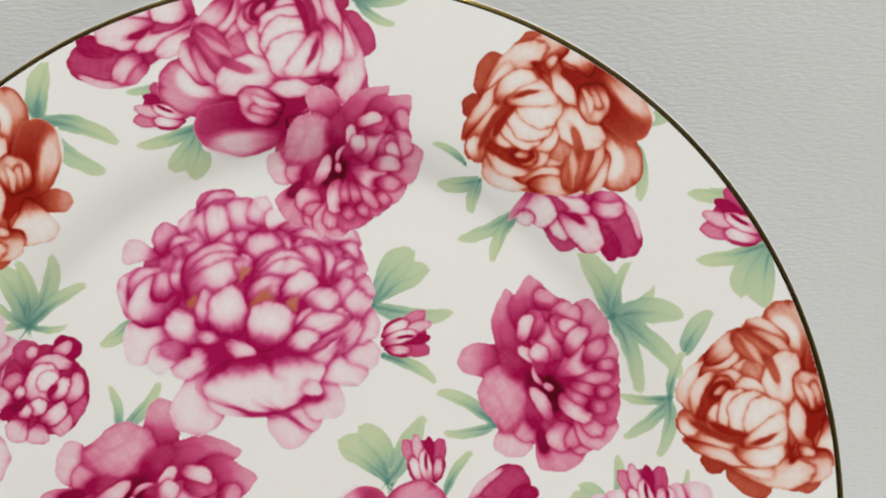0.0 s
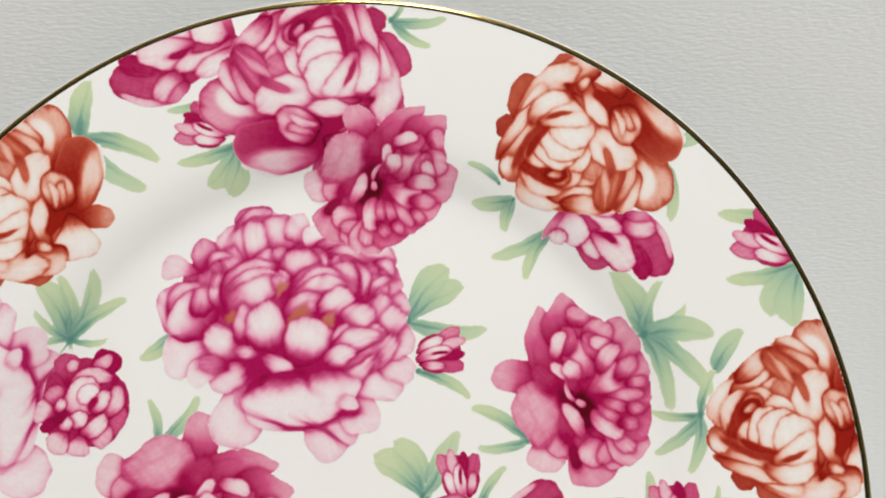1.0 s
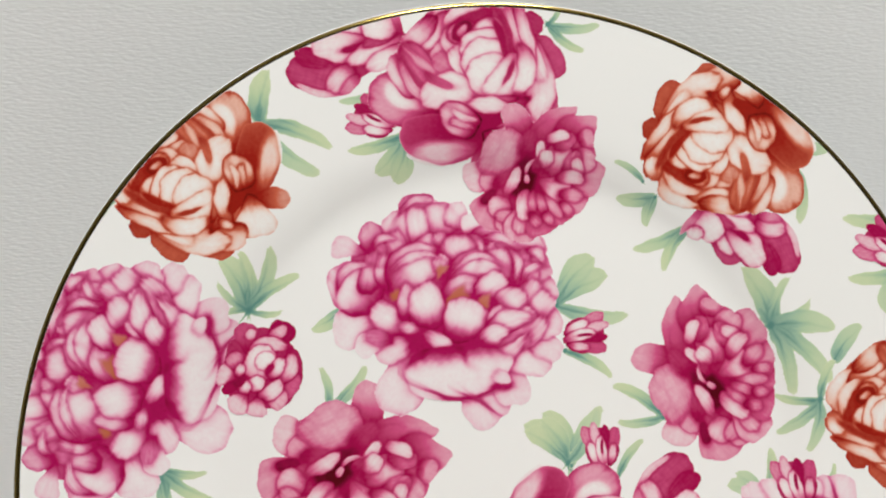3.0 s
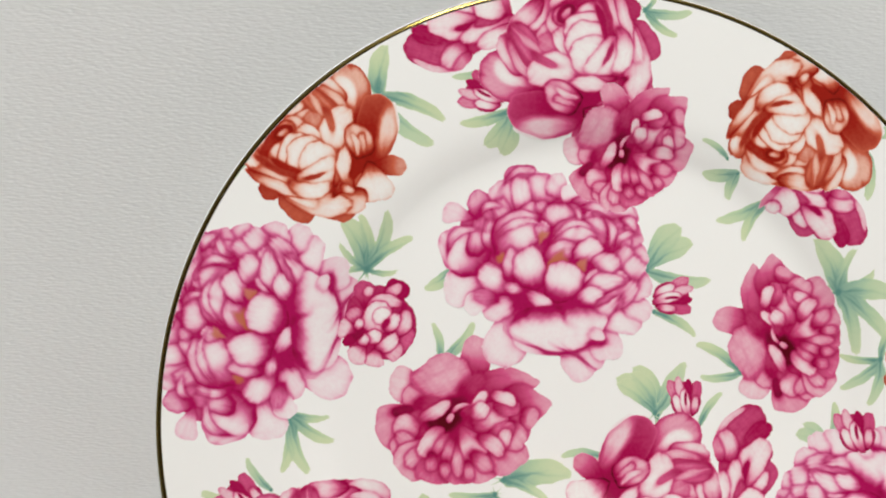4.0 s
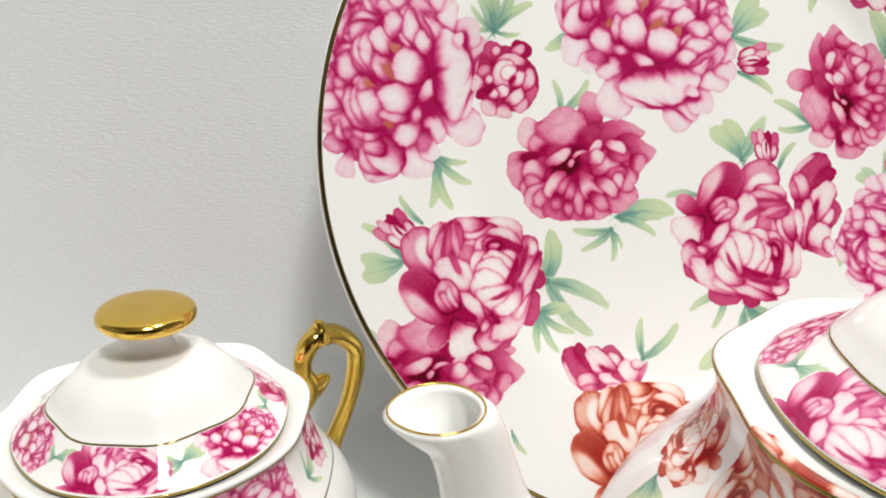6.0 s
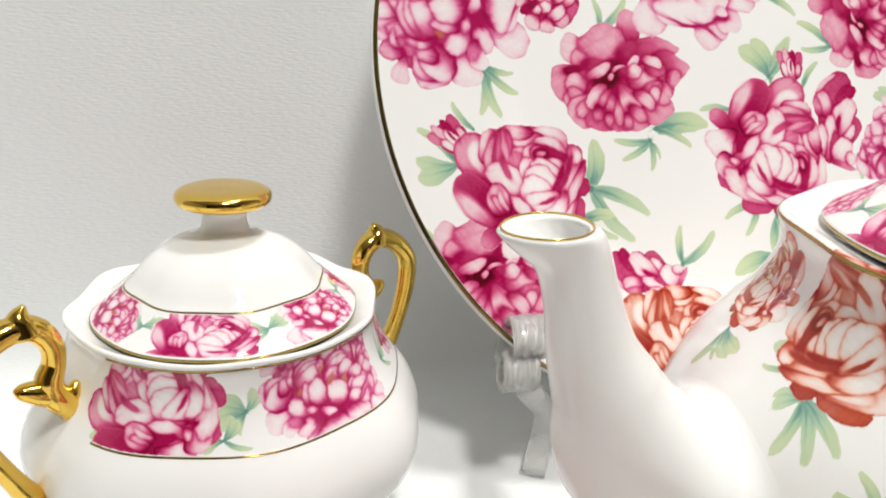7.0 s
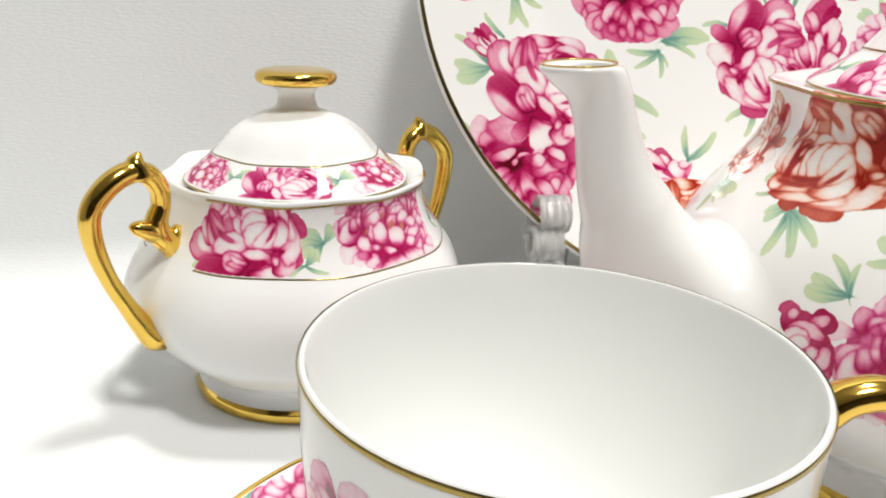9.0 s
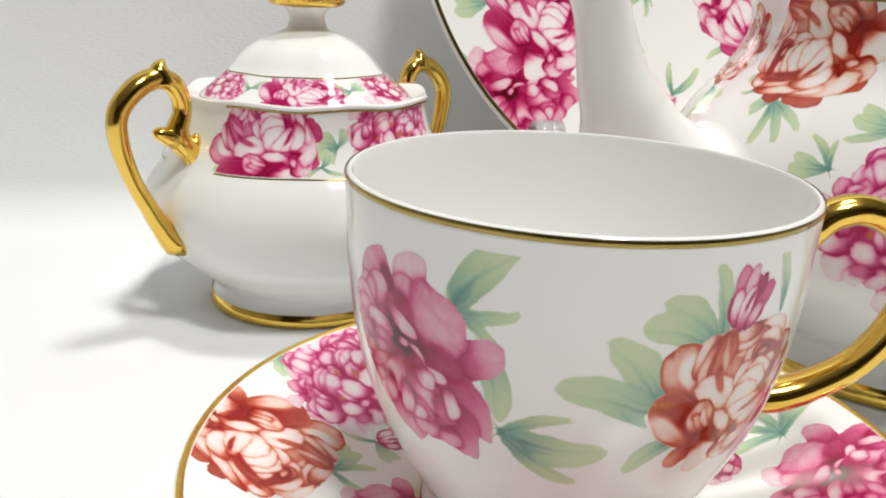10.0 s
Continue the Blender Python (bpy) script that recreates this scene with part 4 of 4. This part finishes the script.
# ---- teapot ----
POT = [(0.0, 0.005), (0.044, 0.003), (0.0515, 0.0), (0.0545, 0.0011), (0.0542, 0.0050), (0.0512, 0.0105), (0.0532, 0.0150), (0.0640, 0.0230), (0.0775, 0.0360), (0.0842, 0.0460), (0.0857, 0.0540), (0.0846, 0.0620), (0.0816, 0.0710), (0.0768, 0.0805), (0.0712, 0.0882), (0.0660, 0.0946), (0.0623, 0.1010), (0.0602, 0.1065), (0.0599, 0.1115), (0.0608, 0.1150), (0.0611, 0.1166)]
POT_IN = [(0.0604, 0.1175), (0.0585, 0.1172), (0.0530, 0.1150), (0.0460, 0.1130)]
pot = thing("teapot", pose(0.011, -0.130, 0), "white porcelain teapot with peony print, plain spout and lid", "teapot")
SPOUT_PATH = [(-0.050, 0.003, 0.040), (-0.072, 0.004, 0.046), (-0.0905, 0.005, 0.056), (-0.1010, 0.006, 0.069), (-0.1080, 0.007, 0.082), (-0.1125, 0.007, 0.091), (-0.1152, 0.007, 0.099), (-0.1178, 0.007, 0.1085), (-0.1210, 0.007, 0.1170), (-0.1262, 0.007, 0.1222)]
SPOUT_SIZE = [0.022, 0.025, 0.0245, 0.0185, 0.0136, 0.0110, 0.0094, 0.0083, 0.0084, 0.0101]
spout_line = curve_through(SPOUT_PATH, 8)
spout_size = curve_through([(r, 0) for r in SPOUT_SIZE], 8)[:, 0]
pot_shape = Turned(np.vstack([curve_through(POT, 5), curve_through(POT_IN, 4)]), 8, ((0.0, 0.0), (0.014, 0.002), (0.05, 0.008), (0.10, 0.008), (0.117, 0.022)), ((0, 0), (1, 0)), 145)
pot_shape.mesh("body", PORCELAIN, pot, around=256)
pot_foot = Turned(curve_through([(0.0517, -0.0001), (0.0548, 0.0008), (0.0546, 0.0040), (0.0538, 0.0062)], 4))
pot_foot.mesh("foot_ring", GOLD, pot, "gold foot ring", around=160)
ring_line("rim_line", pot_shape, pot_shape.run_at(0.1166), 0.0005, GOLD_LINE, pot, "thin gold line")

def spout(parent):
    line, size = spout_line, spout_size
    way = np.gradient(line, axis=0)
    way /= np.linalg.norm(way, axis=1)[:, None]
    n, sides = len(line), 40
    verts, faces = [], []

    def ring(i, radius, lift=0.0):
        side = np.array([0.0, 1.0, 0.0])
        level = i / (n - 1)
        ahead = way[i] * (1 - level**6) + np.array([-0.05, 0, 1.0]) * level**6
        ahead /= np.linalg.norm(ahead)
        out = np.cross(ahead, side)
        for k in range(sides):
            a = 2 * math.pi * k / sides
            lip = 1 + (0.10 * max(0.0, math.cos(a)) ** 3) * level**10
            ray = lip * math.cos(a) * out + math.sin(a) * side
            spot = line[i] + lift * ahead + radius * ray
            verts.append(spot)

    # the foot flares out and runs tangent into the body
    first = next(i for i in range(n) if line[i][2] > 0.0835)
    ring(first, size[first])
    upper, verts[:] = np.array(verts), []
    turn = np.arange(sides) * 2 * math.pi / sides
    low, high = pot_shape.run_at(0.0190), pot_shape.run_at(0.0790)
    centre, half, azimuth = (low + high) / 2, (high - low) / 2, math.radians(176.0)

    def footprint(scale):
        return pot_shape.point(azimuth + scale * 0.039 * np.sin(turn) / 0.080 * -1.0, centre - scale * half * np.cos(turn)) + np.array([-0.00005, 0, 0])

    foot = footprint(1.0)
    leave = footprint(1.06) - foot
    leave /= np.linalg.norm(leave, axis=1)[:, None]
    span = np.linalg.norm(foot - upper, axis=1)[:, None]
    drop = (0.32 + 0.10 * np.sin(turn) ** 2 + 0.88 * np.maximum(0, np.cos(turn)) ** 2)[:, None]
    outer_share = (0.5 + 0.5 * np.cos(turn))[:, None]
    down = -way[first] * (1 - outer_share) + np.array([-0.10, 0, -1.0]) * outer_share
    for s in np.linspace(1, 0, 25)[:-1]:
        spots = (2 * s**3 - 3 * s**2 + 1) * upper + (s**3 - 2 * s**2 + s) * span * down * drop + (-2 * s**3 + 3 * s**2) * foot + (s**3 - s**2) * span * leave * 1.1
        verts.extend(spots)
    for i in range(first, n):
        ring(i, size[i])
    outer = len(verts) // sides
    ring(n - 1, size[-1] - 0.0008, 0.0008)
    for i in range(n - 1, first + 2, -1):
        ring(i, size[i] - 0.0022)
    rows = len(verts) // sides
    for i in range(rows - 1):
        for k in range(sides):
            faces.append((i * sides + k, i * sides + (k + 1) % sides, (i + 1) * sides + (k + 1) % sides, (i + 1) * sides + k))
    faces.append(tuple((rows - 1) * sides + k for k in range(sides)))
    ob = link_mesh("spout", verts, faces, PORCELAIN, parent, "plain white spout")
    lip = [Vector(verts[outer * sides + k]) for k in range(sides)]
    rim = [(v + Vector((0, 0, 0.0001))) for v in lip]
    path = rim + rim[:1]
    tube("spout_line", [tuple(v) for v in path], [0.00022] * len(path), GOLD, ob, "thin gold line round the lip", sides=8, side=(0, 0, 1))


spout(pot)
crockery_handle(pot, [(0.060, 0.1030), (0.074, 0.1080), (0.094, 0.1090), (0.110, 0.0960), (0.112, 0.0760), (0.102, 0.0550), (0.088, 0.0400), (0.079, 0.0340)], [0.0050, 0.0055, 0.0052, 0.0050, 0.0046, 0.0044, 0.0048, 0.0040], "gold scroll handle", 0)

POT_LID = [(0.0480, 0.1142), (0.0508, 0.1155), (0.0514, 0.1166), (0.0503, 0.1182), (0.0445, 0.1222), (0.0385, 0.1262), (0.0372, 0.1280), (0.0352, 0.1305), (0.0318, 0.1348), (0.0258, 0.1390), (0.0175, 0.1420), (0.0115, 0.1436), (0.0086, 0.1455), (0.0078, 0.1488), (0.0092, 0.1517), (0.0, 0.1522)]
pot_lid_shape = Turned(curve_through(POT_LID, 5), 8, ((0.112, 0.003), (0.117, 0.005), (0.125, 0.012), (0.138, 0.012), (0.142, 0.0)), ((0, 0), (1, 0)), 145)
pot_lid = pot_lid_shape.mesh("lid", PORCELAIN, pot, "white domed lid with a peony border", around=176)
pot_knob = Turned(curve_through([(0.0, 0.1508), (0.0100, 0.1508), (0.0152, 0.1520), (0.0168, 0.1542), (0.0156, 0.1566), (0.0110, 0.1577), (0.0, 0.1580)], 5))
pot_knob.mesh("knob", GOLD, pot_lid, "flat round gold knob", around=96)
ring_line("edge_line", pot_lid_shape, pot_lid_shape.run_at(0.1164), 0.00045, GOLD_LINE, pot_lid, "thin gold line")
ring_line("border_line", pot_lid_shape, pot_lid_shape.run_at(0.1276), 0.0003, GOLD_LINE, pot_lid, "thin gold line")
for k in range(6):
    a = -170 + 60 * k
    turned_leaves(pot_lid_shape, pot_lid, a + 28, 0.1218, 0.0095, [(165, 0.9), (215, 0.8, False), (15, 1.0), (60, 0.6, False)], 0.1172, 0.1272)
    turned_flower(pot_lid_shape, pot_lid, "rose" if k % 2 == 0 else "open_peony", PINK, a, 0.1216, 0.0160, (20 if k % 2 == 0 else -40), 0.1172, 0.1272, "pink peony print", 1.25)

POT_AREA = (0.012, 0.1162)
turned_leaves(pot_shape, pot, -171, 0.0880, 0.0140, [-87, -57, -31, (214, 0.55)], *POT_AREA)
turned_leaves(pot_shape, pot, -178, 0.0905, 0.0105, [(150, 0.9), (205, 0.7, False)], *POT_AREA)
turned_leaves(pot_shape, pot, 159, 0.0875, 0.0135, [-95, (-60, 0.7, False), (-20, 0.8)], *POT_AREA)
turned_leaves(pot_shape, pot, -152, 0.0738, 0.0115, [(177, 0.92), 130, (95, 0.7, False)], *POT_AREA)
turned_leaves(pot_shape, pot, -142, 0.0860, 0.0130, [(165, 0.9), 205, 120], *POT_AREA)
turned_leaves(pot_shape, pot, -150, 0.0660, 0.0100, [(200, 0.9)], *POT_AREA)
turned_leaves(pot_shape, pot, -118, 0.0750, 0.0160, [100, (60, 0.9), 20, 140], *POT_AREA)
turned_flower(pot_shape, pot, "mirrored_rose", RUST, 157, 0.0995, 0.0150, 20, *POT_AREA, "rust-red and white peony print")
turned_flower(pot_shape, pot, "mirrored_rose", RUST, -170, 0.1040, 0.0228, 35, *POT_AREA, "rust-red and white peony print", 1.0, 2)
turned_flower(pot_shape, pot, "small_peony", MAGENTA, -157.5, 0.0575, 0.0118, 0, *POT_AREA, "small magenta peony print", 1.0, 2)
turned_flower(pot_shape, pot, "open_peony", PINK, -134, 0.0620, 0.0255, 20, *POT_AREA, "large pale pink peony print")
turned_flower(pot_shape, pot, "rose", MAGENTA, -112, 0.1000, 0.0230, 30, *POT_AREA, "magenta and white peony print")
turned_flower(pot_shape, pot, "deep_peony", MAGENTA, -95, 0.0500, 0.0240, 30, *POT_AREA, "deep magenta peony print")
turned_flower(pot_shape, pot, "open_peony", PINK, -55, 0.0800, 0.0260, 30, *POT_AREA, "large pale pink peony print")


# ---- saucer ----
SAUCER_FRONT = [(0.0, 0.0065), (0.020, 0.0065), (0.027, 0.0068), (0.031, 0.0082), (0.045, 0.0125), (0.060, 0.0180), (0.070, 0.0222), (0.0758, 0.0243)]
SAUCER_BACK = [(0.0765, 0.0239), (0.0764, 0.0230), (0.070, 0.0196), (0.055, 0.0136), (0.043, 0.0090), (0.037, 0.0060), (0.036, 0.0010), (0.034, 0.0), (0.0320, 0.0012), (0.031, 0.0035), (0.0, 0.0035)]
saucer = thing("saucer", pose(-0.148, -0.203, 0), "white porcelain saucer with peony print and gold rim, under the teacup", "saucer")
saucer_shape = Turned(np.vstack([curve_through(SAUCER_FRONT, 6), curve_through(SAUCER_BACK, 5)]))
saucer_shape.mesh("body", PORCELAIN, saucer, around=176)
saucer_edge = Turned(curve_through([(0.0750, 0.02402), (0.0758, 0.02442), (0.07645, 0.0241), (0.07655, 0.0232)], 4))
saucer_edge.mesh("gold_rim", GOLD, saucer, "thin gold line round the rim", around=176)
saucer_height = heights_of(SAUCER_FRONT)


def saucer_flower(kind, material, x, y, size, turn, label, level=1):
    lay("flower_print", kind, size, on_disc(saucer_height, 0.0748, x, y, size, turn), material, saucer, label, level)


def saucer_leaves(x, y, size, *leaves):
    lay("leaf_print", leaf_list(leaves), size, on_disc(saucer_height, 0.0748, x, y, size), LEAF, saucer)


saucer_leaves(-0.0530, 0.0535, 0.0110, 170, 130, 215, (-80, 0.8), 20)
saucer_leaves(-0.0450, 0.0150, 0.0105, (55, 1.0), 15, -40)
saucer_leaves(-0.0330, 0.0270, 0.0080, 165, (-60, 0.9))
saucer_leaves(0.0600, 0.0020, 0.0140, 60, 100, 25, 140, 180)
saucer_leaves(0.0300, 0.0500, 0.0140, 60, 120)
saucer_leaves(0.0400, -0.0400, 0.0140, -60, 20)
saucer_flower("rose", RUST, -0.0590, 0.0185, 0.0195, -83, "rust-red and white peony print")
saucer_flower("open_peony", PINK, -0.0330, 0.0480, 0.0200, 60, "pink peony print")
saucer_flower("bud", MAGENTA, -0.0285, 0.0285, 0.0056, -70, "small magenta bud print", 3)
saucer_flower("deep_peony", MAGENTA, -0.0325, 0.0025, 0.0150, 0, "deep magenta peony print")
saucer_flower("deep_peony", MAGENTA, 0.0620, -0.0150, 0.0180, 0, "deep magenta peony print")
saucer_flower("small_peony", MAGENTA, 0.0430, 0.0020, 0.0065, 0, "small magenta peony print")
saucer_flower("open_peony", PINK, 0.0150, 0.0600, 0.0180, 0, "pink peony print")
saucer_flower("rose", MAGENTA, -0.0200, -0.0520, 0.0190, 0, "magenta and white peony print")
saucer_flower("mirrored_rose", RUST, 0.0300, -0.0550, 0.0170, 90, "rust-red and white peony print")


# ---- teacup ----
CUP_OUT = [(0.0, 0.010), (0.020, 0.0095), (0.0255, 0.0075), (0.0272, 0.0080), (0.0274, 0.0110), (0.0262, 0.0145), (0.0268, 0.0175), (0.0300, 0.0225), (0.0345, 0.0310), (0.0385, 0.0405), (0.0415, 0.0520), (0.0430, 0.0640), (0.0434, 0.0740), (0.0437, 0.0818)]
CUP_IN = [(0.0436, 0.0829), (0.0430, 0.0834), (0.0424, 0.0829), (0.0419, 0.0780), (0.0412, 0.0640), (0.0396, 0.0520), (0.0362, 0.0400), (0.0310, 0.0290), (0.0240, 0.0200), (0.0140, 0.0165), (0.0, 0.0155)]
cup = thing("teacup", pose(-0.1482, -0.203, 0), "empty white teacup with peony print and gold handle, on saucer", "teacup")
cup_shape = Turned(np.vstack([curve_through(CUP_OUT, 5), curve_through(CUP_IN, 5)]))
cup_shape.mesh("body", PORCELAIN, cup, around=200)
cup_outer = Turned(curve_through(CUP_OUT, 5))
cup_line = Turned(curve_through([(0.04374, 0.0821), (0.04385, 0.0824), (0.04384, 0.0829), (0.04366, 0.08325)], 4))
cup_line.mesh("rim_line", GOLD_LINE, cup, "thin gold line round the rim", around=200)
cup_foot = Turned(curve_through([(0.0273, 0.0078), (0.02755, 0.0088), (0.0276, 0.0108), (0.0274, 0.0116)], 4))
cup_foot.mesh("foot_ring", GOLD, cup, "gold foot ring", around=128)
crockery_handle(cup, [(0.0452, 0.0705), (0.0474, 0.0738), (0.0510, 0.0765), (0.0570, 0.0775), (0.0640, 0.0745), (0.0690, 0.0680), (0.0695, 0.0600), (0.0665, 0.0515), (0.0610, 0.0445), (0.0530, 0.0395), (0.0460, 0.0370), (0.0395, 0.0362)], [0.0032, 0.0034, 0.0032, 0.0031, 0.0031, 0.0031, 0.0030, 0.0030, 0.0030, 0.0032, 0.0036, 0.0034], "curved gold handle", -14, flat=1.2)

CUP_AREA = (0.016, 0.0795)
turned_leaves(cup_outer, cup, -138, 0.0690, 0.0150, [(49, 1.05, 2), (6, 0.72, False), (-33, 0.66, False)], *CUP_AREA)
turned_leaves(cup_outer, cup, -131, 0.0640, 0.0130, [(-75, 1.0, 2)], *CUP_AREA)
turned_leaves(cup_outer, cup, -126, 0.0490, 0.0165, [(-8, 1.0, 2), (-38, 0.9, False), (25, 0.66, False)], *CUP_AREA)
turned_leaves(cup_outer, cup, -92, 0.0536, 0.0170, [(122, 1.0, 2), (160, 1.0, 2), (2, 0.5, False)], *CUP_AREA)
turned_leaves(cup_outer, cup, -82, 0.0655, 0.0140, [(148, 0.95), (98, 1.0, False)], *CUP_AREA)
turned_leaves(cup_outer, cup, -64, 0.0698, 0.0110, [104], *CUP_AREA)
turned_leaves(cup_outer, cup, -87, 0.0495, 0.0100, [(220, 1.0, 2)], *CUP_AREA)
turned_flower(cup_outer, cup, "deep_peony", MAGENTA, -149, 0.0590, 0.0200, -62, *CUP_AREA, "deep magenta peony print")
turned_flower(cup_outer, cup, "bud", MAGENTA, -76, 0.0728, 0.0064, -20, *CUP_AREA, "small magenta bud print", 1.0, 2)
turned_flower(cup_outer, cup, "rose", RUST, -73, 0.0570, 0.0165, 41, *CUP_AREA, "rust-red and white peony print")
turned_flower(cup_outer, cup, "open_peony", PINK, 160, 0.0560, 0.0190, 0, *CUP_AREA, "pink peony print")
turned_flower(cup_outer, cup, "rose", MAGENTA, 90, 0.0560, 0.0190, 0, *CUP_AREA, "magenta and white peony print")
